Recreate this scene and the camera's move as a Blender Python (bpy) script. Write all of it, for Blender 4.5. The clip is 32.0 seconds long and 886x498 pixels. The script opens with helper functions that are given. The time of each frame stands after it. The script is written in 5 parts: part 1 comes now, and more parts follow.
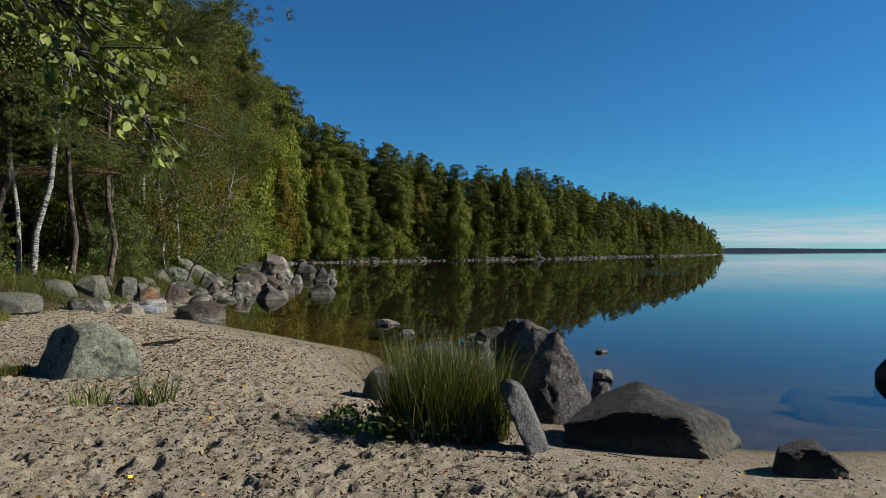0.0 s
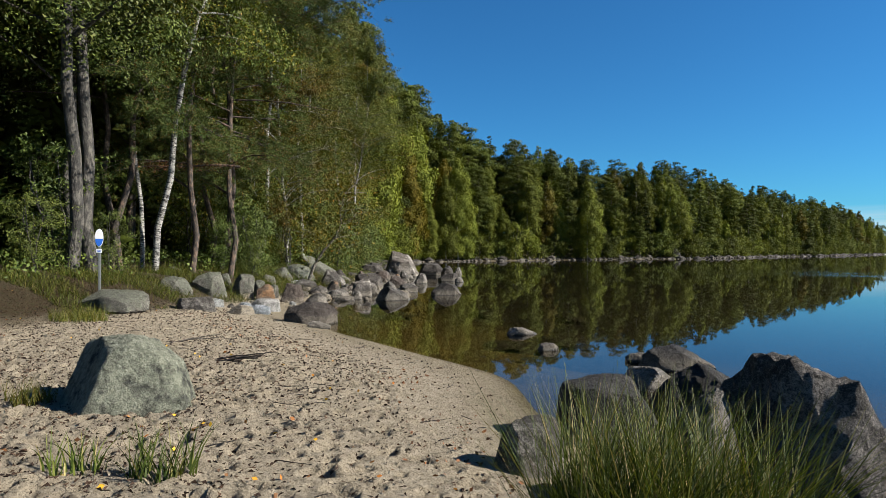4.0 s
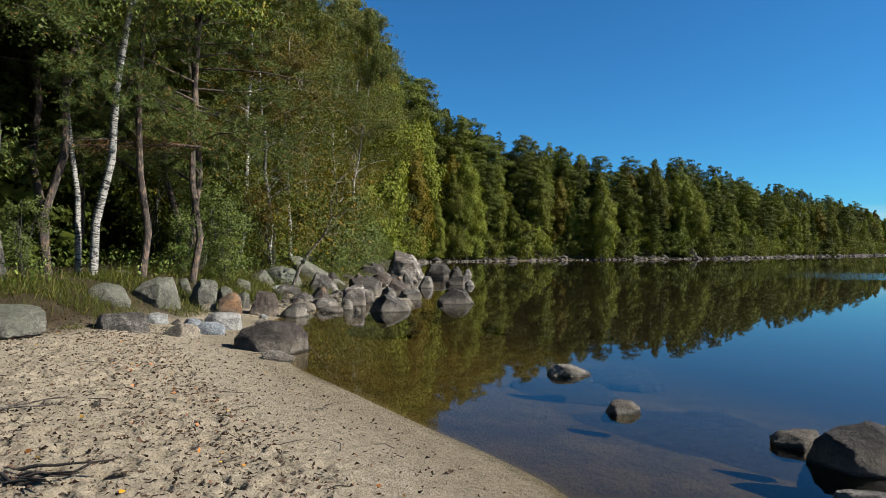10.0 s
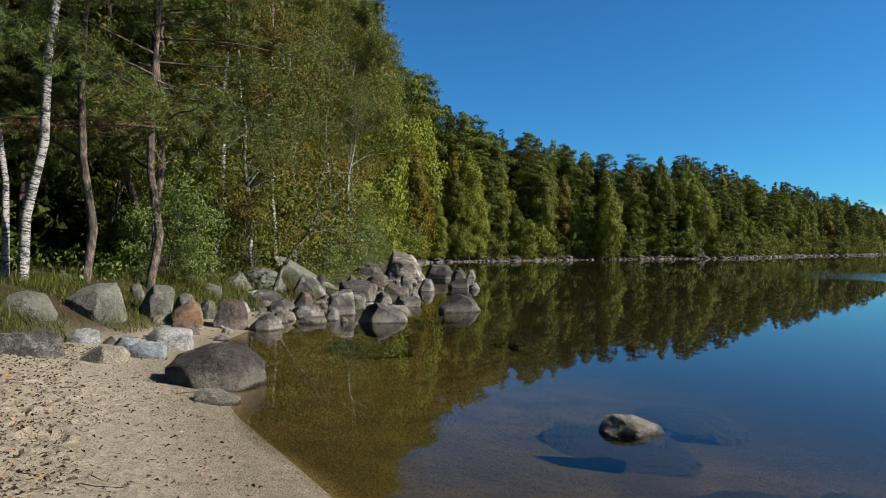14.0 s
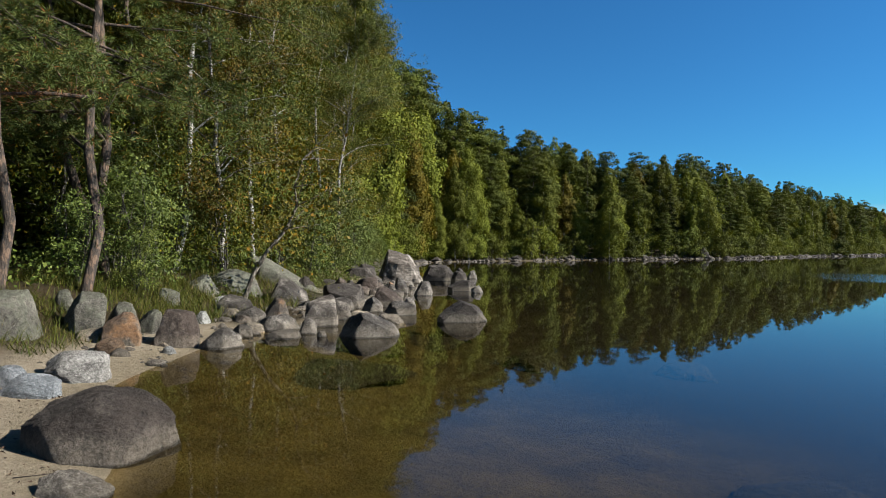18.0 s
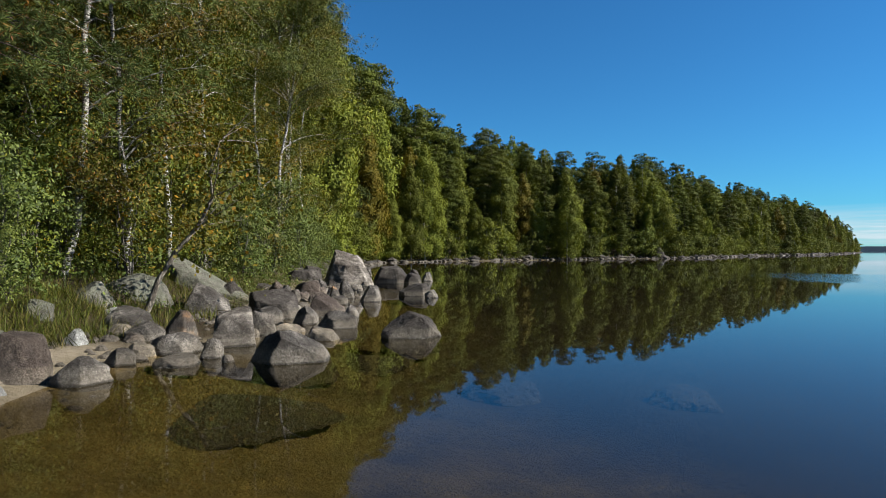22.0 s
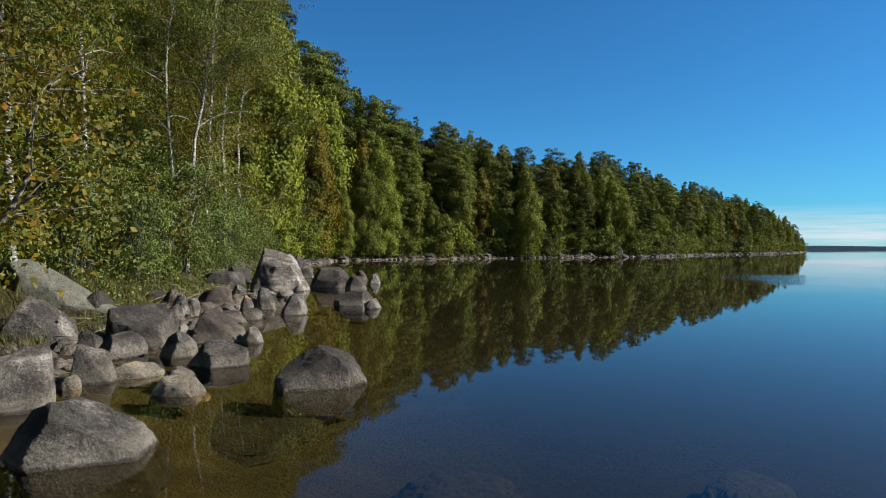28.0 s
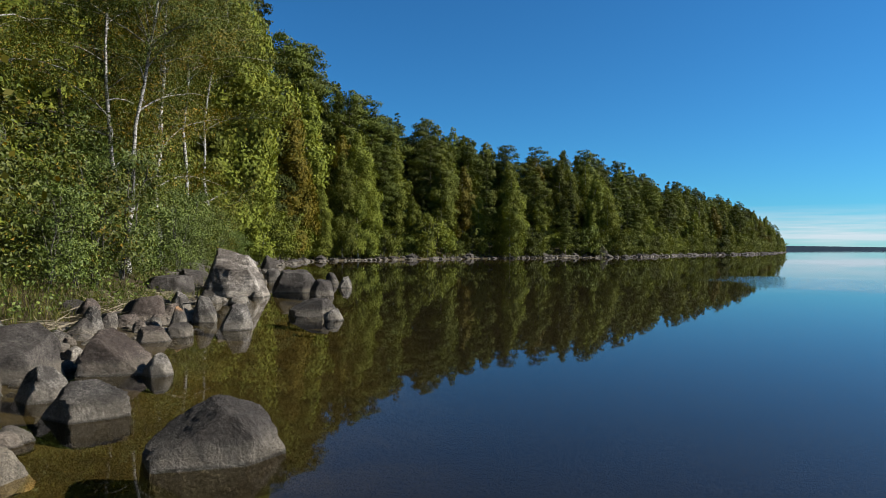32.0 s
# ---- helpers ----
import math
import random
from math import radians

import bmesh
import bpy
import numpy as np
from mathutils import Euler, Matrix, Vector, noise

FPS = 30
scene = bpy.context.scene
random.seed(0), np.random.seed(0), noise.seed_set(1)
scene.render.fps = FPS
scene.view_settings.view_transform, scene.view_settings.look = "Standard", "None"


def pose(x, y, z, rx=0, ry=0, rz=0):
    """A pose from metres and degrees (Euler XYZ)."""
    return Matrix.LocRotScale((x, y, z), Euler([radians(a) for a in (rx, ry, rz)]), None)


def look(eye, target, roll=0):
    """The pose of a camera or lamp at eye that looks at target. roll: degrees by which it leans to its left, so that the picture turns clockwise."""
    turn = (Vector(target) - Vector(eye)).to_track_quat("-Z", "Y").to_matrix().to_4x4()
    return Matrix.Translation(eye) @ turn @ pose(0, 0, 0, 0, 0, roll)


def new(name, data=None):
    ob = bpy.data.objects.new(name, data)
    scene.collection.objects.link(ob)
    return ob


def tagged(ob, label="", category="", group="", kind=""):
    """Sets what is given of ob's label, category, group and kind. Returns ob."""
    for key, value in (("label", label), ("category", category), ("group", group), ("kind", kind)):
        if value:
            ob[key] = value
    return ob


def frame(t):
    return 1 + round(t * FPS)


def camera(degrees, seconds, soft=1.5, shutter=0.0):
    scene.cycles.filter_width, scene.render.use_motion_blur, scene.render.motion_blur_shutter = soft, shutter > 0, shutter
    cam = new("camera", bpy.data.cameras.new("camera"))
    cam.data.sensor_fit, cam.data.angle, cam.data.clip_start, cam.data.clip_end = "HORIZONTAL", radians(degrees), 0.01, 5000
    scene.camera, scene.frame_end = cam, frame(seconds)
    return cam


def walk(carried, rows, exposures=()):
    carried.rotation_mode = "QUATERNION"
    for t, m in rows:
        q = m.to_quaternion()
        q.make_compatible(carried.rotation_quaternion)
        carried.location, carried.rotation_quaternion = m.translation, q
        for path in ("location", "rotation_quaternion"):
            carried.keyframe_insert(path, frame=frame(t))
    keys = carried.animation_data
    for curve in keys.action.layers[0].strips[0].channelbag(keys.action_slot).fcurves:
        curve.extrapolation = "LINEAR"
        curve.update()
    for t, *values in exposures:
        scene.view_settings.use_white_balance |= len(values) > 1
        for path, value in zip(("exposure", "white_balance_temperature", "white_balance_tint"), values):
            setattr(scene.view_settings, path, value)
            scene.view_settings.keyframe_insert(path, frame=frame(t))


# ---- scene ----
cam = camera(70.7, 32.0, soft=0.85)

PATH = [
    (0, (-0.321, -3.76, 1.476), (0.03, -1.791, 1.484), -0.1),
    (0.5, (-0.305, -3.492, 1.462), (-0.035, -1.51, 1.467), 0.2),
    (1, (-0.288, -3.222, 1.448), (-0.096, -1.232, 1.454), 0.1),
    (1.5, (-0.272, -2.951, 1.434), (-0.139, -0.956, 1.44), 0.1),
    (2, (-0.256, -2.677, 1.42), (-0.181, -0.678, 1.426), -0.1),
    (2.5, (-0.243, -2.397, 1.406), (-0.22, -0.398, 1.411), -0.0),
    (3, (-0.236, -2.112, 1.393), (-0.251, -0.112, 1.398), -0.1),
    (3.5, (-0.238, -1.819, 1.382), (-0.275, 0.18, 1.389), -0.1),
    (5.5, (-0.292, -0.607, 1.401), (-0.362, 1.392, 1.407), -0.1),
    (6, (-0.307, -0.315, 1.404), (-0.377, 1.684, 1.408), -0.1),
    (6.5, (-0.318, -0.039, 1.404), (-0.388, 1.96, 1.408), 0.0),
    (7, (-0.328, 0.225, 1.405), (-0.398, 2.224, 1.41), -0.0),
    (7.5, (-0.334, 0.48, 1.405), (-0.405, 2.479, 1.409), 0.0),
    (8, (-0.339, 0.731, 1.405), (-0.411, 2.73, 1.411), -0.0),
    (8.5, (-0.343, 0.982, 1.405), (-0.416, 2.981, 1.412), -0.0),
    (9, (-0.347, 1.237, 1.406), (-0.423, 3.235, 1.411), -0.1),
    (9.5, (-0.354, 1.5, 1.404), (-0.429, 3.499, 1.409), -0.1),
    (10, (-0.363, 1.771, 1.402), (-0.439, 3.769, 1.407), 0.0),
    (10.5, (-0.374, 2.047, 1.401), (-0.451, 4.046, 1.406), -0.1),
    (11, (-0.385, 2.327, 1.399), (-0.462, 4.326, 1.403), -0.1),
    (11.5, (-0.396, 2.609, 1.397), (-0.474, 4.608, 1.402), -0.1),
    (12, (-0.407, 2.892, 1.395), (-0.486, 4.891, 1.399), -0.0),
    (12.5, (-0.419, 3.175, 1.393), (-0.498, 5.173, 1.398), -0.1),
    (13, (-0.431, 3.456, 1.391), (-0.511, 5.455, 1.397), -0.1),
    (13.5, (-0.445, 3.736, 1.39), (-0.525, 5.734, 1.394), 0.0),
    (14, (-0.461, 4.014, 1.39), (-0.542, 6.013, 1.395), -0.1),
    (14.5, (-0.476, 4.292, 1.389), (-0.558, 6.29, 1.395), -0.1),
    (16.5, (-0.538, 5.398, 1.379), (-0.623, 7.396, 1.384), -0.0),
    (17, (-0.55, 5.672, 1.378), (-0.636, 7.67, 1.383), -0.0),
    (17.5, (-0.559, 5.945, 1.377), (-0.643, 7.943, 1.383), -0.1),
    (18, (-0.564, 6.215, 1.377), (-0.641, 8.213, 1.381), 0.0),
    (18.5, (-0.565, 6.482, 1.376), (-0.633, 8.48, 1.381), -0.1),
    (19, (-0.561, 6.744, 1.375), (-0.616, 8.744, 1.381), -0.2),
    (19.5, (-0.552, 7.002, 1.376), (-0.589, 9.002, 1.381), -0.1),
    (20, (-0.538, 7.257, 1.376), (-0.554, 9.257, 1.381), -0.1),
    (20.5, (-0.52, 7.512, 1.377), (-0.514, 9.512, 1.382), -0.1),
    (21, (-0.499, 7.769, 1.378), (-0.473, 9.769, 1.382), -0.1),
    (21.5, (-0.473, 8.029, 1.379), (-0.432, 10.028, 1.382), -0.0),
    (22, (-0.444, 8.292, 1.38), (-0.385, 10.292, 1.384), -0.1),
    (22.5, (-0.413, 8.56, 1.381), (-0.336, 10.559, 1.384), -0.1),
    (23, (-0.379, 8.833, 1.383), (-0.286, 10.831, 1.383), 0.0),
    (23.5, (-0.345, 9.109, 1.385), (-0.239, 11.107, 1.386), -0.1),
    (24, (-0.311, 9.39, 1.388), (-0.193, 11.386, 1.388), -0.1),
    (24.5, (-0.276, 9.672, 1.392), (-0.146, 11.668, 1.39), -0.0),
    (25, (-0.241, 9.956, 1.395), (-0.1, 11.951, 1.395), -0.2),
    (25.5, (-0.207, 10.24, 1.399), (-0.055, 12.235, 1.398), -0.1),
    (27.5, (-0.069, 11.372, 1.439), (0.118, 13.363, 1.436), -0.0),
    (28, (-0.029, 11.65, 1.444), (0.165, 13.641, 1.439), 0.2),
    (28.5, (0.017, 11.923, 1.448), (0.22, 13.913, 1.443), 0.1),
    (29, (0.069, 12.192, 1.451), (0.279, 14.181, 1.446), 0.1),
    (29.5, (0.123, 12.457, 1.455), (0.34, 14.446, 1.45), 0.1),
    (30, (0.177, 12.721, 1.459), (0.4, 14.708, 1.454), 0.1),
    (30.5, (0.23, 12.982, 1.463), (0.459, 14.969, 1.459), 0.0),
    (31, (0.28, 13.243, 1.468), (0.514, 15.229, 1.464), -0.1),
    (31.5, (0.327, 13.503, 1.472), (0.567, 15.489, 1.468), -0.0),
    (32, (0.373, 13.763, 1.476), (0.621, 15.748, 1.47), 0.3),
]
walk(cam, [(t, look(eye, target, roll)) for t, eye, target, roll in PATH],
     exposures=[(0, 1.10), (1.5, 1.34), (3, 1.48), (6, 1.54), (26, 1.54), (29, 1.48), (32, 1.46)])


# ---------- light ----------
SUN_AZ, SUN_EL = radians(98), radians(33)      # compass angle from +y towards +x
world = bpy.data.worlds.new("world")
scene.world = world
world.use_nodes = True
wn = world.node_tree.nodes
sky = wn.new("ShaderNodeTexSky")
sky.sky_type, sky.sun_disc = "NISHITA", False
sky.sun_elevation, sky.sun_rotation = SUN_EL, SUN_AZ
sky.air_density, sky.dust_density, sky.ozone_density, sky.altitude = 1.0, 0.0, 3.0, 80
wn["Background"].inputs["Strength"].default_value = 0.05
grade = wn.new("ShaderNodeMix")          # the clear autumn sky is a deep blue
grade.data_type, grade.blend_type = "RGBA", "MULTIPLY"
grade.inputs[0].default_value, grade.inputs[7].default_value = 1.0, (0.188, 0.575, 0.855, 1)
world.node_tree.links.new(sky.outputs[0], grade.inputs[6])
world.node_tree.links.new(grade.outputs[2], wn["Background"].inputs["Color"])
sun = new("sun", bpy.data.lights.new("sun", "SUN"))
sun.data.energy, sun.data.angle, sun.data.color = 5.0, radians(0.55), (1.0, 0.94, 0.84)
sd = Vector((math.sin(SUN_AZ) * math.cos(SUN_EL), math.cos(SUN_AZ) * math.cos(SUN_EL), math.sin(SUN_EL)))
sun.matrix_world = look(sd * 200, (0, 0, 0))

# ---------- materials ----------


class Mat:
    """Small helper to wire node materials."""

    def __init__(self, name):
        self.m = bpy.data.materials.new(name)
        self.m.use_nodes = True
        self.t = self.m.node_tree
        self.p = self.t.nodes["Principled BSDF"]
        self.out = self.t.nodes["Material Output"]

    def n(self, kind, **values):
        node = self.t.nodes.new("ShaderNode" + kind)
        for k, v in values.items():
            node.inputs[k.replace("_", " ")].default_value = v
        return node

    def link(self, a, b):
        self.t.links.new(a, b)

    def coords(self, kind="Object"):
        return self.n("TexCoord").outputs[kind]

    def noise(self, scale, detail=4.0, rough=0.55, vec=None):
        node = self.n("TexNoise", Scale=scale, Detail=detail, Roughness=rough)
        if vec is not None:
            self.link(vec, node.inputs["Vector"])
        return node.outputs["Fac"]

    def ramp(self, fac, stops):
        node = self.n("ValToRGB")
        el = node.color_ramp.elements
        while len(el) < len(stops):
            el.new(0.5)
        for e, (pos, col) in zip(el, stops):
            e.position = pos
            e.color = (*col, 1) if len(col) == 3 else col
        self.link(fac, node.inputs[0])
        return node.outputs[0]

    def mix(self, fac, a, b, mode="MIX"):
        node = self.t.nodes.new("ShaderNodeMix")
        node.data_type, node.blend_type = "RGBA", mode
        for sock, v in ((node.inputs[0], fac), (node.inputs[6], a), (node.inputs[7], b)):
            if isinstance(v, (int, float)):
                sock.default_value = v
            elif isinstance(v, tuple):
                sock.default_value = (*v, 1)
            else:
                self.link(v, sock)
        return node.outputs[2]

    def math(self, op, a, b=0.0, clamp=False):
        node = self.t.nodes.new("ShaderNodeMath")
        node.operation, node.use_clamp = op, clamp
        for sock, v in zip(node.inputs, (a, b)):
            if isinstance(v, (int, float)):
                sock.default_value = v
            else:
                self.link(v, sock)
        return node.outputs[0]

    def bump(self, height, strength, dist, under=None):
        node = self.n("Bump", Strength=strength, Distance=dist)
        self.link(height, node.inputs["Height"])
        if under is not None:
            self.link(under, node.inputs["Normal"])
        return node.outputs[0]

    def done(self, color=None, rough=None, normal=None):
        for key, v in (("Base Color", color), ("Roughness", rough), ("Normal", normal)):
            if v is None:
                continue
            if isinstance(v, (int, float)):
                self.p.inputs[key].default_value = v
            elif isinstance(v, tuple):
                self.p.inputs[key].default_value = (*v, 1)
            else:
                self.link(v, self.p.inputs[key])
        return self.m


def attr(M, name):
    node = M.n("Attribute")
    node.attribute_name = name
    return node.outputs["Fac"]


def ground_material():
    M = Mat("sand_and_forest_floor")
    v = M.coords()
    fine, mid, big = M.noise(260, 3, 0.6, v), M.noise(9, 5, 0.6, v), M.noise(0.9, 4, 0.55, v)
    dry = M.ramp(mid, [(0.3, (0.200, 0.169, 0.121)), (0.5, (0.262, 0.224, 0.164)), (0.72, (0.318, 0.278, 0.209))])
    dry = M.mix(M.math("MULTIPLY", fine, 0.5), dry, (0.168, 0.14, 0.1064))
    speck = M.math("GREATER_THAN", M.noise(34, 3, 0.75, v), 0.64)
    dry = M.mix(M.math("MULTIPLY", speck, 0.7), dry, (0.03058, 0.02274, 0.01484))
    wet = M.ramp(mid, [(0.3, (0.1395, 0.1158, 0.07717)), (0.7, (0.2048, 0.1722, 0.1217))])
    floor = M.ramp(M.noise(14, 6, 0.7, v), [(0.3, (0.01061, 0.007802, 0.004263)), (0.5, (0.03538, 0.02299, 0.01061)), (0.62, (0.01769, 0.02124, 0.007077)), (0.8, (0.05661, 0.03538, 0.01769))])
    silt = M.ramp(M.noise(1.7, 6, 0.65, v), [(0.3, (0.026, 0.021, 0.0075)), (0.5, (0.052, 0.042, 0.0150)), (0.7, (0.080, 0.066, 0.026))])
    edge = M.math("MULTIPLY", M.math("SUBTRACT", big, 0.5), 0.5)
    c = M.mix(M.math("ADD", attr(M, "wet"), edge, True), dry, wet)
    c = M.mix(M.math("ADD", attr(M, "silt"), 0.0, True), c, silt)
    # light that deeper water swallows is taken out of the bed's colour
    dimmed_bed = M.ramp(big, [(0.3, (0.0045, 0.0040, 0.0028)), (0.7, (0.0075, 0.0066, 0.0046))])
    c = M.mix(attr(M, "dimmed_bed"), c, dimmed_bed)
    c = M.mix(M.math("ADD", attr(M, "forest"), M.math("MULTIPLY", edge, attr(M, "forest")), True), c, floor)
    b = M.bump(fine, 0.4, 0.006)
    b = M.bump(M.noise(38, 5, 0.75, v), 1.0, 0.05, b)
    b = M.bump(M.noise(13, 4, 0.65, v), 0.7, 0.06, b)
    M.p.inputs["Specular IOR Level"].default_value = 0.15
    return M.done(c, 0.92, b)


def rock_material(name, dark, mid, light, lichen=0.0, ring=True, stain=None, bands=0.0):
    M = Mat(name)
    v = M.n("NewGeometry").outputs["Position"]
    grain = M.noise(38, 4, 0.75, v)
    blotch = M.noise(3.2, 6, 0.65, v)
    c = M.ramp(blotch, [(0.36, dark), (0.5, mid), (0.64, light)])
    c = M.mix(M.math("MULTIPLY", M.math("GREATER_THAN", grain, 0.55), 0.75), c, dark)
    c = M.mix(M.math("MULTIPLY", M.math("LESS_THAN", grain, 0.43), 0.6), c, light)
    fleck = M.noise(130, 2, 0.6, v)
    c = M.mix(M.math("MULTIPLY", M.math("GREATER_THAN", fleck, 0.56), 0.55), c, dark)
    c = M.mix(M.math("MULTIPLY", M.math("LESS_THAN", fleck, 0.40), 0.45), c, tuple(min(1, q * 1.3) for q in light))
    age = M.ramp(M.noise(1.1, 5, 0.6, v), [(0.46, (0, 0, 0)), (0.66, (1, 1, 1))])
    c = M.mix(M.math("MULTIPLY", age, 0.75), c, tuple(q * 0.7 for q in dark))
    if bands:                        # level veins in the stone
        mp = M.n("Mapping")
        M.link(v, mp.inputs["Vector"])
        mp.inputs["Scale"].default_value = (0.8, 0.8, 9.0)
        c = M.mix(M.math("MULTIPLY", M.ramp(M.noise(1.3, 4, 0.6, mp.outputs[0]), [(0.46, (0, 0, 0)), (0.62, (1, 1, 1))]), bands), c, tuple(min(1, q * 1.25) for q in light))
    if stain:
        s = M.ramp(M.noise(1.6, 4, 0.6, v), [(0.56, (0, 0, 0)), (0.64, (1, 1, 1))])
        c = M.mix(M.math("MULTIPLY", s, 0.8), c, stain)
    if lichen:
        up = M.n("SeparateXYZ")
        M.link(M.n("NewGeometry").outputs["Normal"], up.inputs[0])
        f = M.math("ADD", M.noise(4.5, 7, 0.7, v), M.math("MULTIPLY", up.outputs[2], 0.12))
        f = M.ramp(f, [(0.60 - 0.20 * lichen, (0, 0, 0)), (0.76 - 0.24 * lichen, (1, 1, 1))])
        k = 0.55 + 0.6 * (lichen > 0.9)
        pale = M.ramp(M.noise(24, 4, 0.7, v), [(0.35, (0.11 * k, 0.115 * k, 0.085 * k)), (0.6, (0.21 * k, 0.22 * k, 0.165 * k)), (0.8, (0.30 * k, 0.305 * k, 0.245 * k))])
        c = M.mix(M.math("MULTIPLY", f, 0.85), c, pale)
    rough = 0.85
    if ring:
        z = M.n("SeparateXYZ")
        M.link(v, z.inputs[0])
        h = M.math("ADD", z.outputs[2], M.math("MULTIPLY", M.math("SUBTRACT", M.noise(2.5, 3, 0.5, v), 0.5), 0.05))
        tide = M.ramp(h, [(0.0, (1, 1, 1)), (0.10, (0.8, 0.8, 0.8)), (0.22, (0, 0, 0))])
        c = M.mix(M.math("MULTIPLY", tide, 0.5), c, (0.16, 0.138, 0.105))
        crust = M.math("MULTIPLY", M.ramp(h, [(0.13, (0, 0, 0)), (0.22, (1, 1, 1))]), M.ramp(M.noise(1.9, 6, 0.7, v), [(0.42, (0, 0, 0)), (0.54, (1, 1, 1))]))
        c = M.mix(M.math("MULTIPLY", crust, 0.8), c, (dark[0] * 1.1, dark[1], dark[2] * 0.9))
        wet = M.ramp(M.math("ADD", h, 0.5), [(0.47, (1, 1, 1)), (0.515, (0.85, 0.85, 0.85)), (0.535, (0, 0, 0))])
        c = M.mix(M.math("MULTIPLY", wet, 0.95), c, (0.017, 0.0140, 0.0085))
        rough = M.ramp(h, [(0.012, (0.3, 0.3, 0.3)), (0.05, (0.85, 0.85, 0.85))])
    vo = M.n("TexVoronoi", Scale=5.0)
    vo.feature = "DISTANCE_TO_EDGE"
    wv = M.n("VectorMath")
    M.link(v, wv.inputs[0])
    wob = M.n("TexNoise", Scale=3.0, Detail=4.0)
    M.link(v, wob.inputs["Vector"])
    M.link(wob.outputs["Color"], wv.inputs[1])
    M.link(wv.outputs[0], vo.inputs["Vector"])
    crack = M.ramp(vo.outputs[0], [(0.0, (0, 0, 0)), (0.06, (1, 1, 1))])
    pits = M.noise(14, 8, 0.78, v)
    # shade in the hollows of this bump is painted into the colour
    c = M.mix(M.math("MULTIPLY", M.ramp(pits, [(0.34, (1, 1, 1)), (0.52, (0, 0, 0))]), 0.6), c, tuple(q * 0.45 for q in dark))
    b = M.bump(grain, 0.9, 0.025)
    b = M.bump(pits, 1.0, 0.06, b)
    b = M.bump(crack, 0.35, 0.02, b)
    b = M.bump(M.noise(4.0, 5, 0.6, v), 0.6, 0.06, b)
    M.p.inputs["Specular IOR Level"].default_value = 0.3
    return M.done(c, rough, b)


def leaf_material(name, stops, trans=0.35, gloss=0.5, own=0.0):
    """own: how far each plant differs from the next, on top of leaf from leaf."""
    M = Mat(name)
    isl = M.n("NewGeometry").outputs["Random Per Island"]
    ob = M.n("ObjectInfo").outputs["Random"]
    if own:                          # sprays differ from each other, single leaves less
        isl = M.math("ADD", M.math("MULTIPLY", isl, 0.45), M.math("MULTIPLY", M.noise(0.55, 3, 0.6, M.coords()), 0.75))
        isl = M.math("ADD", M.math("SUBTRACT", isl, 0.2), M.math("MULTIPLY", M.math("SUBTRACT", ob, 0.5), own), True)
    c = M.ramp(isl, stops)
    hs = M.n("HueSaturation")
    M.link(M.math("ADD", M.math("MULTIPLY", ob, 0.03), 0.480), hs.inputs["Hue"])
    M.link(M.math("ADD", M.math("MULTIPLY", M.math("FRACT", M.math("MULTIPLY", ob, 7.31)), 0.6), 0.7), hs.inputs["Value"])
    M.link(c, hs.inputs["Color"])
    M.done(hs.outputs[0], gloss + 0.1)
    M.p.inputs["Specular IOR Level"].default_value = 0.05 if own else 0.16
    tr = M.n("BsdfTranslucent")
    M.link(M.mix(1.0, hs.outputs[0], (1.0, 0.95, 0.35), "MULTIPLY"), tr.inputs["Color"])
    ms = M.n("MixShader", Fac=trans)
    M.link(M.p.outputs[0], ms.inputs[1])
    M.link(tr.outputs[0], ms.inputs[2])
    M.link(ms.outputs[0], M.out.inputs["Surface"])
    return M.m


def bark_material(name, dark, light, bands=False):
    M = Mat(name)
    v = M.coords()
    sc = M.n("Mapping")
    M.link(v, sc.inputs["Vector"])
    sc.inputs["Scale"].default_value = (3, 3, 14) if bands else (11, 11, 4.5)
    f = M.noise(1.6 if bands else 1.2, 6, 0.7, sc.outputs[0])
    if bands:
        c = M.ramp(f, [(0.44, dark), (0.53, light), (0.7, tuple(x * 0.8 for x in light))])
    else:
        c = M.ramp(f, [(0.42, tuple(q * 0.5 for q in dark)), (0.5, dark), (0.62, light)])
    return M.done(c, 0.85, M.bump(f, 1.0, 0.06))


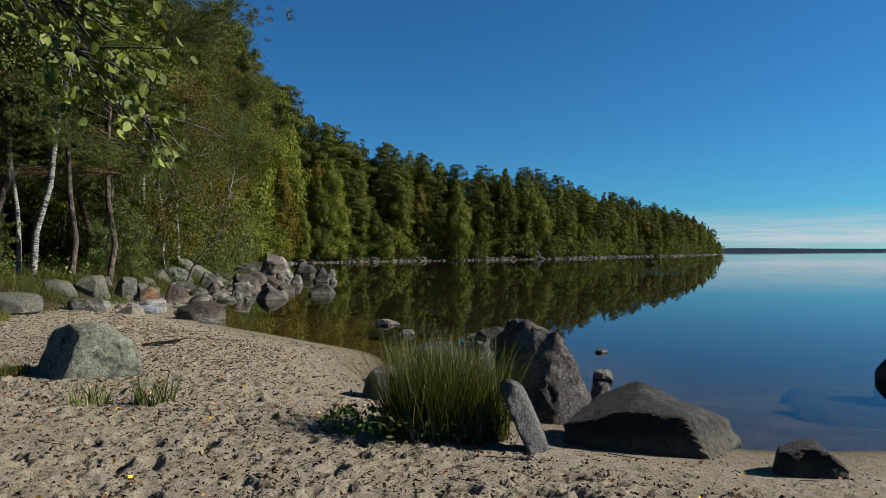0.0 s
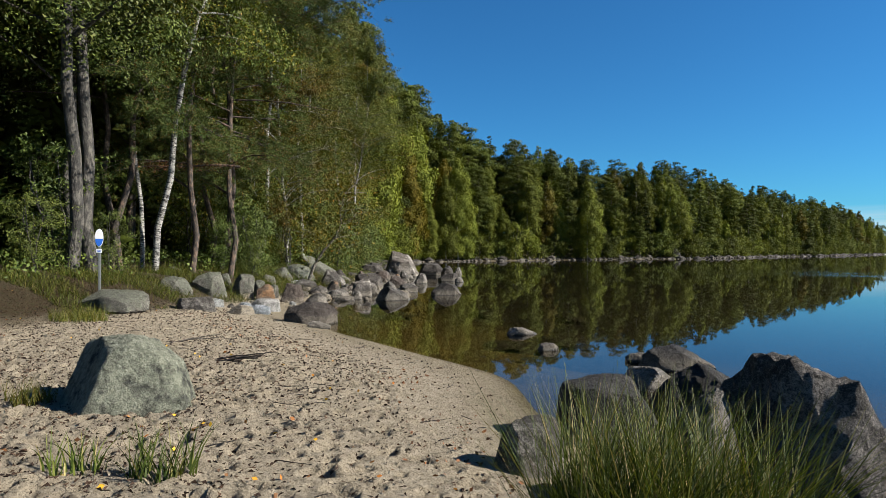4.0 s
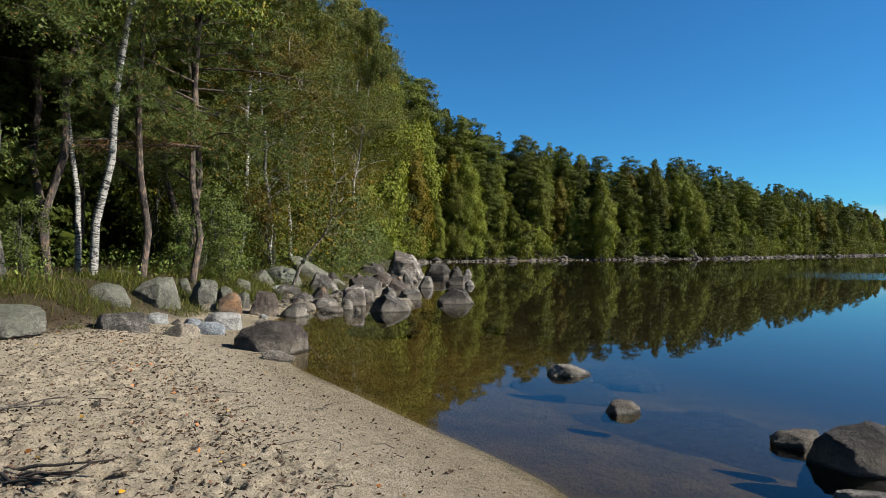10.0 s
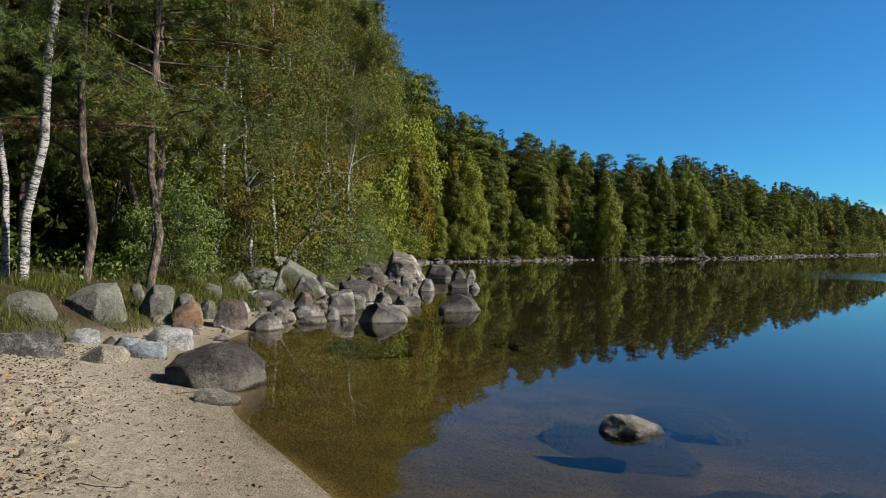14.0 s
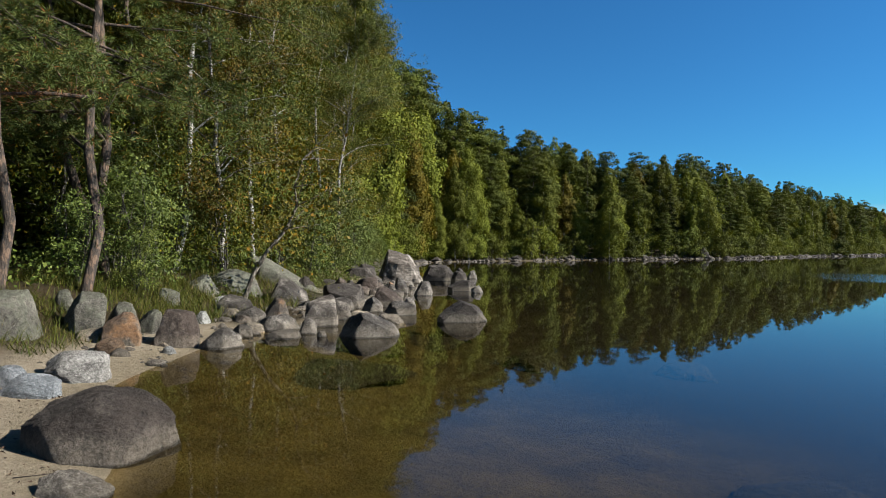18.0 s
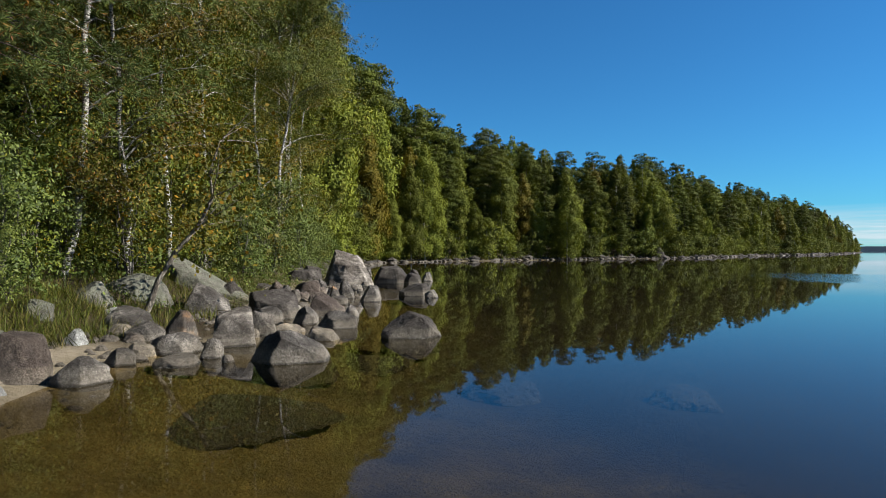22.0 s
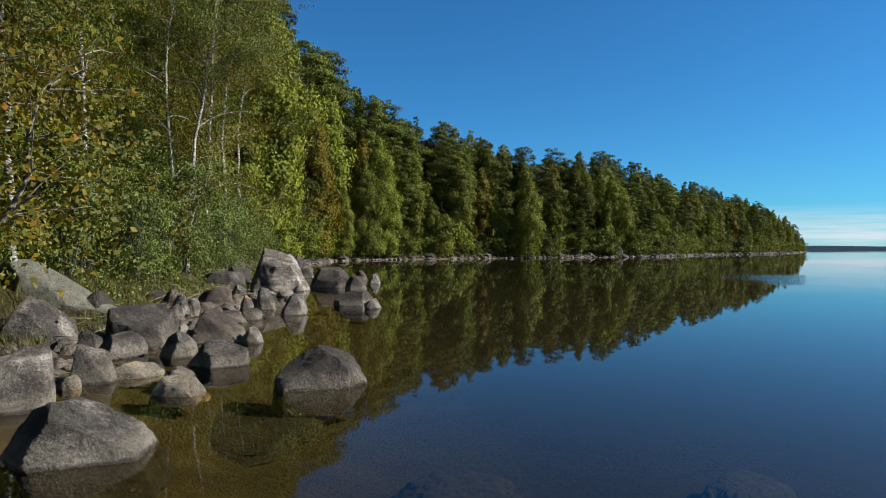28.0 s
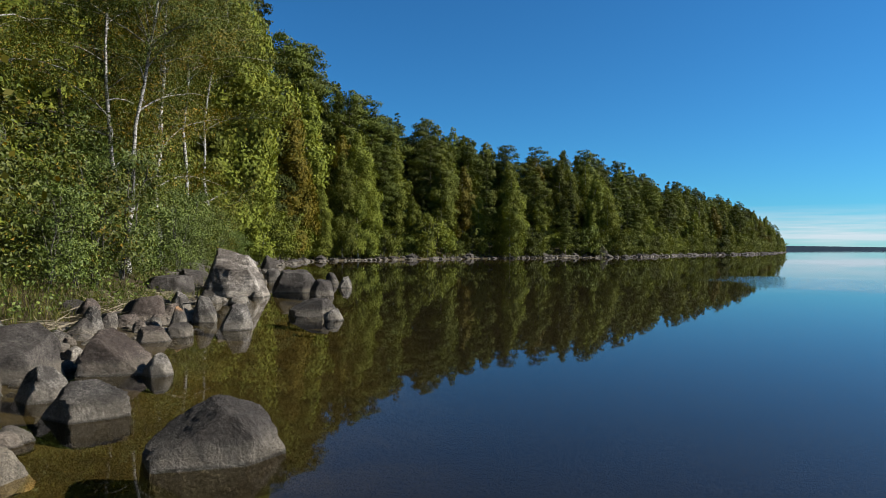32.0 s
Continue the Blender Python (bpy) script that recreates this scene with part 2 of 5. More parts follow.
def water_material():
    M = Mat("lake_water")
    v = M.coords()
    tr = M.n("BsdfTransparent", Color=(0.62, 0.53, 0.29, 1))
    gl = M.n("BsdfGlossy", Roughness=0.015)
    gl.inputs["Color"].default_value = (0.86, 0.88, 0.92, 1)
    patch = M.ramp(M.noise(0.02, 3, 0.5, v), [(0.45, (0.05, 0.05, 0.05)), (0.7, (1, 1, 1))])
    st = M.n("Mapping")
    M.link(v, st.inputs["Vector"])
    st.inputs["Scale"].default_value = (1.0, 1.6, 1.0)
    waves = M.math("ADD", M.math("MULTIPLY", M.noise(2.6, 2, 0.5, st.outputs[0]), patch), M.math("MULTIPLY", M.noise(0.6, 2, 0.5, st.outputs[0]), 0.4))
    off = M.n("Mapping")          # a breath of wind off the headland
    M.link(v, off.inputs["Vector"])
    off.inputs["Location"].default_value, off.inputs["Scale"].default_value = (-20 / 10, -39 / 14, 0), (1 / 10, 1 / 14, 0)
    far = M.n("VectorMath")
    far.operation = "LENGTH"
    M.link(off.outputs[0], far.inputs[0])
    ring = M.math("ADD", far.outputs["Value"], M.math("MULTIPLY", M.noise(0.16, 4, 0.6, v), 0.9))
    breeze = M.ramp(ring, [(0.75, (1, 1, 1)), (1.35, (0, 0, 0))])
    waves = M.math("ADD", waves, M.math("MULTIPLY", M.math("MULTIPLY", M.noise(3.5, 3, 0.6, st.outputs[0]), breeze), 9.0))
    b = M.bump(waves, 0.06, 0.02)
    fr = M.n("Fresnel", IOR=1.333)
    M.link(b, fr.inputs["Normal"])
    M.link(b, gl.inputs["Normal"])
    ms = M.n("MixShader")
    M.link(fr.outputs[0], ms.inputs[0])
    M.link(tr.outputs[0], ms.inputs[1])
    M.link(gl.outputs[0], ms.inputs[2])
    M.link(ms.outputs[0], M.out.inputs["Surface"])
    return M.m


def plain(name, color, rough=0.6, var=0.15, scale=20):
    M = Mat(name)
    v = M.coords()
    c = M.mix(M.noise(scale, 4, 0.6, v), tuple(x * (1 - var) for x in color), tuple(min(1, x * (1 + var)) for x in color))
    M.p.inputs["Specular IOR Level"].default_value = 0.0 if rough > 0.9 else 0.4
    return M.done(c, rough)


GROUND, WATER = ground_material(), water_material()
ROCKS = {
    # near-black base colour makes up for light the water would absorb
    "sunken": rock_material("darkened_sunken_rock", (0.003, 0.0027, 0.0016), (0.008, 0.0070, 0.0040), (0.016, 0.0135, 0.0075), ring=False),
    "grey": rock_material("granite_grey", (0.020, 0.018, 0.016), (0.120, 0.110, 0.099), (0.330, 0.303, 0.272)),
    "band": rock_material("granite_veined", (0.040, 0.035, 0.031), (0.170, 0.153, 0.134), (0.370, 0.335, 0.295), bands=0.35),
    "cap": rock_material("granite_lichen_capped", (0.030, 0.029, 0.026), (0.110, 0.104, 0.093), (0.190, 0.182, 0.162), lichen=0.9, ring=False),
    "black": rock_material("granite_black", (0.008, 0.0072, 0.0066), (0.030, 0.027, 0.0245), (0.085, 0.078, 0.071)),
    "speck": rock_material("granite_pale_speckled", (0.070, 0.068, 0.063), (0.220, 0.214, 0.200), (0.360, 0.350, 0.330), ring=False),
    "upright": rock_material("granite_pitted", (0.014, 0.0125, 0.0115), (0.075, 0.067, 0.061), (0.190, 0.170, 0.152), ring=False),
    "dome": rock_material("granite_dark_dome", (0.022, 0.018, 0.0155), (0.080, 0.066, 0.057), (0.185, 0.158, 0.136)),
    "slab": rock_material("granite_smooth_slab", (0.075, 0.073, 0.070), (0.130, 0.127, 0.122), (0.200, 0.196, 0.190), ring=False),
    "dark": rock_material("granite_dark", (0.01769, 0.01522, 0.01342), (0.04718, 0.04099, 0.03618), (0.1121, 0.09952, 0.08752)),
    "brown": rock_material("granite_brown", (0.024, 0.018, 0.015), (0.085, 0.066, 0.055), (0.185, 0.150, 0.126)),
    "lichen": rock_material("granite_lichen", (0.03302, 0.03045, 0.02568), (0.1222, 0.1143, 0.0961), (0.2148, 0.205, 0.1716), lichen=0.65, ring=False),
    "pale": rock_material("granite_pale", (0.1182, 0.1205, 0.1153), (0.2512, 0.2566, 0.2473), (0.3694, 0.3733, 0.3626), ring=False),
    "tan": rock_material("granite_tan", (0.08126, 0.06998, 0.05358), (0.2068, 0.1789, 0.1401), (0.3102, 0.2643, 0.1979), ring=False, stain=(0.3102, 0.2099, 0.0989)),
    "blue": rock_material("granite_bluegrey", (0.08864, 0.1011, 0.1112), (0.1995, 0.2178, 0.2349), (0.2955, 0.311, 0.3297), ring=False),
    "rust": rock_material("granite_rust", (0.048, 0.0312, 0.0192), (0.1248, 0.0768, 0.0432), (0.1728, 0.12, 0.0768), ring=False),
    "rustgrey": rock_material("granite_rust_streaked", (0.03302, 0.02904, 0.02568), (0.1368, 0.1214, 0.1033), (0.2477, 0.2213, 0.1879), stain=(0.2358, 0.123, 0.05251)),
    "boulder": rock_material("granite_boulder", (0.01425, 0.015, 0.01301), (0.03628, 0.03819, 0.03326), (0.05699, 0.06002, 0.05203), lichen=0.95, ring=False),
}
BIRCH_LEAF = leaf_material("birch_leaf", [(0.0, (0.02424, 0.03633, 0.003103)), (0.5, (0.04483, 0.0611, 0.005123)), (0.85, (0.07491, 0.08483, 0.006754)), (0.97, (0.1498, 0.09926, 0.006207))], 0.2, 0.5)
GOLD_LEAF = leaf_material("autumn_leaf", [(0.0, (0.03586, 0.03937, 0.003426)), (0.55, (0.06116, 0.05849, 0.00471)), (0.85, (0.09662, 0.07548, 0.005523)), (0.97, (0.1507, 0.08239, 0.005523))], 0.28, 0.5)
ALDER_LEAF = leaf_material("alder_leaf", [(0.0, (0.024, 0.040, 0.007)), (0.5, (0.050, 0.072, 0.012)), (1.0, (0.105, 0.130, 0.028))], 0.22, 0.46)
PINE_LEAF = leaf_material("pine_needle", [(0.0, (0.024, 0.044, 0.012)), (0.5, (0.048, 0.077, 0.019)), (0.9, (0.076, 0.102, 0.022)), (0.97, (0.170, 0.085, 0.020))], 0.2, 0.5)
SPRUCE_LEAF = leaf_material("spruce_needle", [(0.0, (0.007065, 0.01374, 0.002269)), (0.6, (0.01391, 0.02418, 0.003747)), (1.0, (0.02393, 0.03612, 0.005203))], 0.22, 0.5)
FAR_BIRCH = leaf_material("far_birch_leaf", [(0.0, (0.044, 0.059, 0.011)), (0.45, (0.078, 0.093, 0.014)), (0.8, (0.108, 0.116, 0.016)), (1.0, (0.150, 0.125, 0.016))], 0.24, 0.5, 0.45)
FAR_PINE = leaf_material("far_pine_needle", [(0.0, (0.031, 0.042, 0.010)), (0.5, (0.057, 0.070, 0.013)), (1.0, (0.090, 0.098, 0.016))], 0.2, 0.5, 0.4)
FAR_SPRUCE = leaf_material("far_spruce_needle", [(0.0, (0.019, 0.029, 0.006)), (0.5, (0.036, 0.049, 0.008)), (1.0, (0.060, 0.072, 0.011))], 0.2, 0.5, 0.4)
FAR_GOLD = leaf_material("far_autumn_leaf", [(0.0, (0.058, 0.060, 0.009)), (0.5, (0.090, 0.078, 0.011)), (1.0, (0.150, 0.095, 0.011))], 0.24, 0.5, 0.5)
GRASS_LEAF = leaf_material("grass_blade", [(0.0, (0.034, 0.048, 0.006)), (0.5, (0.062, 0.074, 0.010)), (0.85, (0.100, 0.096, 0.018)), (1.0, (0.150, 0.122, 0.040))], 0.3, 0.5)
REED_LEAF = leaf_material("reed_blade", [(0.0, (0.030, 0.052, 0.010)), (0.6, (0.058, 0.086, 0.015)), (0.88, (0.120, 0.140, 0.032)), (1.0, (0.330, 0.270, 0.130))], 0.32, 0.45)
DRY_LEAF = leaf_material("fallen_leaf", [(0.0, (0.05, 0.025, 0.01)), (0.4, (0.10, 0.05, 0.018)), (0.6, (0.30, 0.12, 0.02)), (0.8, (0.42, 0.25, 0.02)), (1.0, (0.5, 0.34, 0.03))], 0.1, 0.6)
WRACK_LEAF = leaf_material("washed_up_leaf", [(0.0, (0.020, 0.012, 0.007)), (0.5, (0.060, 0.030, 0.015)), (0.85, (0.140, 0.058, 0.022)), (1.0, (0.26, 0.10, 0.03))], 0.05, 0.6)
BIRCH_BARK = bark_material("birch_bark", (0.016, 0.0144, 0.0128), (0.256, 0.248, 0.228), True)
GREY_BARK = bark_material("alder_bark", (0.022, 0.020, 0.017), (0.082, 0.075, 0.063))
PINE_BARK = bark_material("pine_bark", (0.026, 0.019, 0.014), (0.105, 0.066, 0.043))
DARK_BARK = bark_material("spruce_bark", (0.02016, 0.01613, 0.01267), (0.06912, 0.05472, 0.04032))
DEAD_WOOD = bark_material("driftwood_grey", (0.07488, 0.06336, 0.04896), (0.2074, 0.1843, 0.1498))
BLACK_WOOD = bark_material("wet_branch", (0.01152, 0.008064, 0.00576), (0.04032, 0.02765, 0.02016))
RUST_NEEDLE = leaf_material("dead_needle", [(0.0, (0.060, 0.026, 0.010)), (1.0, (0.130, 0.056, 0.022))], 0.15, 0.6)
STRAW = leaf_material("dry_reed_straw", [(0.0, (0.13, 0.11, 0.075)), (1.0, (0.27, 0.235, 0.17))], 0.05, 0.6)
DEBRIS = leaf_material("bark_crumb", [(0.0, (0.00864, 0.00553, 0.003456)), (0.6, (0.02419, 0.01555, 0.008984)), (1.0, (0.05875, 0.03802, 0.02074))], 0.02, 0.7)
# the haze of the distance is mixed into this blue-grey base
FAR_HILL = plain("hazed_far_forest", (0.0176, 0.0272, 0.04), 0.95, 0.2, 0.01)

# ---------- shore and ground ----------
SHORE = [(60, -25), (20, -6), (8, -0.6), (5, 0.1), (3.7, 0.25), (2.6, 0.35), (1.5, 1.3), (0.8, 2.6), (0.48, 3.7), (0.44, 4.4),
         (0.3, 5.25), (-0.15, 6.0), (-0.8, 6.85), (-1.85, 8.35), (-2.6, 9.5), (-2.8, 10.3), (-3.6, 11.0), (-4.15, 12.2),
         (-4.24, 13.6), (-4.3, 14.7), (-4.2, 16.3), (-3.8, 17.6), (-3.5, 19.5), (-3.3, 22), (-3.2, 26), (-3.4, 31), (-3.6, 35)]
SHORE += [(-4.3, 42), (-5.6, 55), (-6.3, 70), (-5.2, 76), (-1.0, 81), (11, 90), (28, 102.5), (45, 108), (67, 138), (93, 158), (130, 198), (176, 258), (196, 284)]


def rounded(pts, times):
    for _ in range(times):
        q = [pts[0]]
        for (ax, ay), (bx, by) in zip(pts, pts[1:]):
            q += [(ax * 0.75 + bx * 0.25, ay * 0.75 + by * 0.25), (ax * 0.25 + bx * 0.75, ay * 0.25 + by * 0.75)]
        pts = q + [pts[-1]]
    return pts


SHORE = rounded(SHORE, 2)
BACK = [(185, 305), (120, 340), (-300, 800), (-4500, 4500), (-4500, -4500), (60, -4500)]
TREE_Y = [-20, 5, 9.5, 12.5, 15, 18, 22, 28, 35, 45, 60, 75]
TREE_X = [-7.5, -7.6, -7.2, -6.7, -6.4, -6.1, -5.7, -5.5, -5.6, -6.4, -7.8, -8.6]


def shore_distance(x, y):
    """Signed distance to the waterline, inland positive."""
    poly = np.array(SHORE + BACK, float)
    a, b = poly, np.roll(poly, -1, 0)
    d2 = np.full(x.shape, 1e18)
    inside = np.zeros(x.shape, bool)
    for (ax, ay), (bx, by) in zip(a, b):
        ex, ey = bx - ax, by - ay
        t = np.clip(((x - ax) * ex + (y - ay) * ey) / (ex * ex + ey * ey), 0, 1)
        d2 = np.minimum(d2, (x - ax - t * ex) ** 2 + (y - ay - t * ey) ** 2)
        cross = (ay > y) != (by > y)
        inside ^= cross & (x < (bx - ax) * (y - ay) / (by - ay if by != ay else 1e-9) + ax)
    d = np.sqrt(d2)
    return np.where(inside, d, -d)


def step(a, b, x):
    t = np.clip((x - a) / (b - a), 0, 1)
    return t * t * (3 - 2 * t)


def bank_of(x, y, s):
    """How far behind the line of trees, in metres."""
    return np.where(y < 75, np.interp(y, TREE_Y, TREE_X) - x, s - 3.0)


def wave_noise(x, y, scale, seed):
    """Cheap smooth noise from a few sines."""
    rs = np.random.RandomState(seed)
    out = 0
    for k in range(7):
        a, f, p = rs.uniform(0, 6.28), scale * rs.uniform(0.6, 1.7), rs.uniform(0, 6.28)
        out = out + np.sin((x * np.cos(a) + y * np.sin(a)) * f + p)
    return out / 7


def ground_height(x, y):
    s = shore_distance(x, y) + 0.12 * wave_noise(x, y, 2.0, 3) * np.exp(-((y - 15) / 40) ** 2)
    bank = bank_of(x, y, s)
    land = 0.10 * np.clip(s, 0, 2.6) + 0.03 * np.clip(s - 2.6, 0, 3) + 0.55 * step(-0.9, 1.3, bank) + np.interp(y, [30, 70], [0.03, 0.09]) * np.clip(bank, 0, 60) * step(0, 4, bank)
    land = land + 0.05 * wave_noise(x, y, 0.9, 5) * step(0.5, 3, s)
    w = -s
    bed = -(0.13 * np.clip(w, 0, 3) + 0.07 * np.clip(w - 3, 0, 12) + 0.05 * np.clip(w - 15, 0, 100))
    return np.where(s > 0, land, bed), s, bank


def z_at(x, y):
    return float(ground_height(np.array([float(x)]), np.array([float(y)]))[0][0])


def lines(fine0, fine1, d, far0, far1, grow=1.16, fair=0.0, cap=2.5):
    """Grid lines, close together from fine0 to fine1, never more than cap apart up to fair."""
    mid = list(np.arange(fine0, fine1, d))
    up, down, w = [], [], d
    v = fine1
    while v < far1:
        up.append(v)
        w = min(w * grow, cap) if v < fair else w * grow
        v += w
    v, w = fine0, d
    while v > far0:
        w *= grow
        v -= w
        down.append(v)
    return np.array(down[::-1] + mid + up)


def mesh_from(name, verts, faces, material, smooth=True):
    me = bpy.data.meshes.new(name)
    verts = np.asarray(verts, np.float32)
    faces = np.asarray(faces, np.int32)
    k = faces.shape[1]
    me.vertices.add(len(verts))
    me.vertices.foreach_set("co", verts.ravel())
    me.loops.add(faces.size)
    me.loops.foreach_set("vertex_index", faces.ravel())
    me.polygons.add(len(faces))
    me.polygons.foreach_set("loop_start", np.arange(len(faces), dtype=np.int32) * k)
    me.polygons.foreach_set("loop_total", np.full(len(faces), k, np.int32))
    me.update(calc_edges=True)
    me.validate()
    me.polygons.foreach_set("use_smooth", np.full(len(me.polygons), smooth, bool))
    me.materials.append(material)
    return me


def grid_faces(nx, ny):
    i = np.arange(nx * ny).reshape(ny, nx)
    return np.stack([i[:-1, :-1], i[:-1, 1:], i[1:, 1:], i[1:, :-1]], -1).reshape(-1, 4)


DENTS, SURFACE = [], []


def surface_z(px, py):
    """Height of the trodden sand itself."""
    xs, ys, Z = SURFACE
    i, j = np.clip(np.searchsorted(xs, px), 1, len(xs) - 1), np.clip(np.searchsorted(ys, py), 1, len(ys) - 1)
    u, v = (px - xs[i - 1]) / (xs[i] - xs[i - 1]), (py - ys[j - 1]) / (ys[j] - ys[j - 1])
    return (Z[j - 1, i - 1] * (1 - u) + Z[j - 1, i] * u) * (1 - v) + (Z[j, i - 1] * (1 - u) + Z[j, i] * u) * v



def build_ground():
    xs, ys = lines(-8.0, 3.2, 0.028, -4400, 4400, fair=190), lines(-3.0, 11.3, 0.029, -4400, 4400, fair=290)
    X, Y = np.meshgrid(xs, ys)
    Z, s, bank = ground_height(X, Y)
    # footprints trodden into the dry sand
    rs = np.random.RandomState(11)
    dry = step(0.7, 1.7, s) * step(0.3, -0.8, bank) * (Y < 11.5)
    Z = Z + dry * (0.010 * wave_noise(X, Y, 9, 21) + 0.007 * wave_noise(X, Y, 19, 22) + 0.004 * wave_noise(X, Y, 42, 23))
    for k in range(11500):
        big = k < 2200
        fx, fy, a = rs.uniform(-7.6, 3.0), rs.uniform(-3.0, 11.0), rs.uniform(0, 6.28)
        L, W, dep = (rs.uniform(0.05, 0.095), rs.uniform(0.035, 0.06), rs.uniform(0.018, 0.042)) if big else (rs.uniform(0.025, 0.045), rs.uniform(0.02, 0.034), rs.uniform(0.010, 0.028))
        DENTS.append((fx, fy, dep, W))
        i0, i1 = np.searchsorted(xs, [fx - 0.35, fx + 0.35])
        j0, j1 = np.searchsorted(ys, [fy - 0.35, fy + 0.35])
        x, y = X[j0:j1, i0:i1] - fx, Y[j0:j1, i0:i1] - fy
        u, v = (x * math.cos(a) + y * math.sin(a)) / L, (y * math.cos(a) - x * math.sin(a)) / W
        r2 = u * u + v * v
        Z[j0:j1, i0:i1] += dry[j0:j1, i0:i1] * (-1.35 * dep * np.exp(-r2 ** 3 * 0.7) + 0.35 * dep * np.exp(-(np.sqrt(r2) - 1.5) ** 2 * 4))
    SURFACE.extend((xs, ys, Z))
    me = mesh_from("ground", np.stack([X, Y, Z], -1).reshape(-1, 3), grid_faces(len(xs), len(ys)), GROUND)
    wet = step(0.95, 0.2, s)
    silt = step(0.12, -0.15, s + 0.3 * wave_noise(X, Y, 1.5, 8))
    # from y 17 the dark floor also paints shade between the shore rocks
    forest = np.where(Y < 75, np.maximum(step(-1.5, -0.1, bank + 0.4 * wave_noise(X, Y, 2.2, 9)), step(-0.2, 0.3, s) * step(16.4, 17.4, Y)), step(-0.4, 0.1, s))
    # bed painted darker farther out, for the light lost in the water
    dimmed_bed = step(-2.2, -7.0, s - 1.7 * step(13.5, 17.5, Y) + 0.5 * wave_noise(X, Y, 0.9, 14))
    for name, w in (("wet", wet), ("silt", silt), ("forest", forest), ("dimmed_bed", dimmed_bed)):
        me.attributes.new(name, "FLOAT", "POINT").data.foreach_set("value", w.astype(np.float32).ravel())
    return tagged(new("ground", me), "pale trodden beach sand, forest floor and brown lake bed", "ground", kind="structure")


build_ground()
xs, ys = lines(-10, 20, 2.0, -10, 4400, 1.4), lines(-12, 40, 4.0, -12, 4400, 1.4)
X, Y = np.meshgrid(xs, ys)
tagged(new("water", mesh_from("water", np.stack([X, Y, 0 * X], -1).reshape(-1, 3), grid_faces(len(xs), len(ys)), WATER)),
       "calm clear brown lake water mirroring sky and forest", "lake", kind="structure").visible_shadow = False


def far_hills(name, a0, a1, dist, top, seed):
    """A long low wooded ridge on the far shore, from compass angle a0 to a1."""
    n, rows = 90, 6
    v = []
    for j in range(rows):
        for i in range(n):
            u = i / (n - 1)
            a = radians(a0 + (a1 - a0) * u)
            h = top * (0.35 + 0.65 * math.sin(math.pi * min(1, max(0, u))) ** 0.6 * (0.75 + 0.25 * math.sin(5 * u + seed))) + 1.2 * noise.noise((i * 0.9, seed, 0))
            r = dist + j * 60
            v.append((r * math.sin(a), r * math.cos(a), -3 + (h + 3) * math.sin(math.pi / 2 * j / (rows - 1))))
    tagged(new(name, mesh_from(name, v, grid_faces(n, rows), FAR_HILL)), "low dark wooded hills on the far shore", "hill", kind="structure")


far_hills("backdrop_hill_west", 31, 47, 2900, 17, 1)
far_hills("backdrop_hill_east", 46, 75, 2500, 21, 4)


def cloud_band(name, a0, a1, dist, z0, z1, stops, glow):
    """A thin streak of high cloud low over the horizon."""
    n = 40
    v = [(dist * math.sin(radians(a0 + (a1 - a0) * i / n)), dist * math.cos(radians(a0 + (a1 - a0) * i / n)), z) for z in (z0, (z0 + z1) / 2, z1) for i in range(n + 1)]
    M = Mat(name)
    g = M.coords("Generated")
    mp = M.n("Mapping")
    M.link(M.coords(), mp.inputs["Vector"])
    mp.inputs["Scale"].default_value = (0.0012, 0.0012, 0.022)
    f = M.noise(1.0, 5, 0.55, mp.outputs[0])
    sep = M.n("SeparateXYZ")
    M.link(g, sep.inputs[0])
    fade = M.ramp(sep.outputs[2], [(0.0, (0.55, 0.55, 0.55)), (0.35, (1, 1, 1)), (0.7, (0.5, 0.5, 0.5)), (1.0, (0, 0, 0))])
    al = M.math("MULTIPLY", M.ramp(f, stops), fade)
    em = M.n("Emission", Color=(0.74, 0.80, 0.88, 1), Strength=glow)
    tr = M.n("BsdfTransparent")
    ms = M.n("MixShader")
    M.link(al, ms.inputs[0])
    M.link(tr.outputs[0], ms.inputs[1])
    M.link(em.outputs[0], ms.inputs[2])
    M.link(ms.outputs[0], M.out.inputs["Surface"])
    tagged(new(name, mesh_from(name, v, grid_faces(n + 1, 3), M.m)), "thin white streaks of cloud above the horizon", "cloud", kind="structure")


cloud_band("backdrop_cloud", 15, 95, 4200, 15, 260, [(0.35, (0.15, 0.15, 0.15)), (0.62, (0.95, 0.95, 0.95))], 0.36)


# ---------- helpers for things ----------
def part(name, me, parent, label="", category=""):
    """Links mesh data as one object, under its thing."""
    if isinstance(me, bmesh.types.BMesh):
        raise TypeError("give mesh data")
    ob = new(name, me)
    ob.parent = parent
    if label:
        ob["label"] = label
    return ob


def thing(name, place, label, category, group="", rot=0.0, scale=1.0, lean=(0, 0)):
    e = new(name)
    e.empty_display_size = 0.1
    e.matrix_basis = Matrix.LocRotScale(place, Euler((lean[0], lean[1], rot)), (scale,) * 3 if isinstance(scale, (int, float)) else scale)
    return tagged(e, label, category, group)


ICO = {}


def ico(level):
    if level not in ICO:
        bm = bmesh.new()
        bmesh.ops.create_icosphere(bm, subdivisions=level, radius=1)
        ICO[level] = (np.array([v.co[:] for v in bm.verts]), np.array([[v.index for v in f.verts] for f in bm.faces]))
        bm.free()
    return ICO[level]


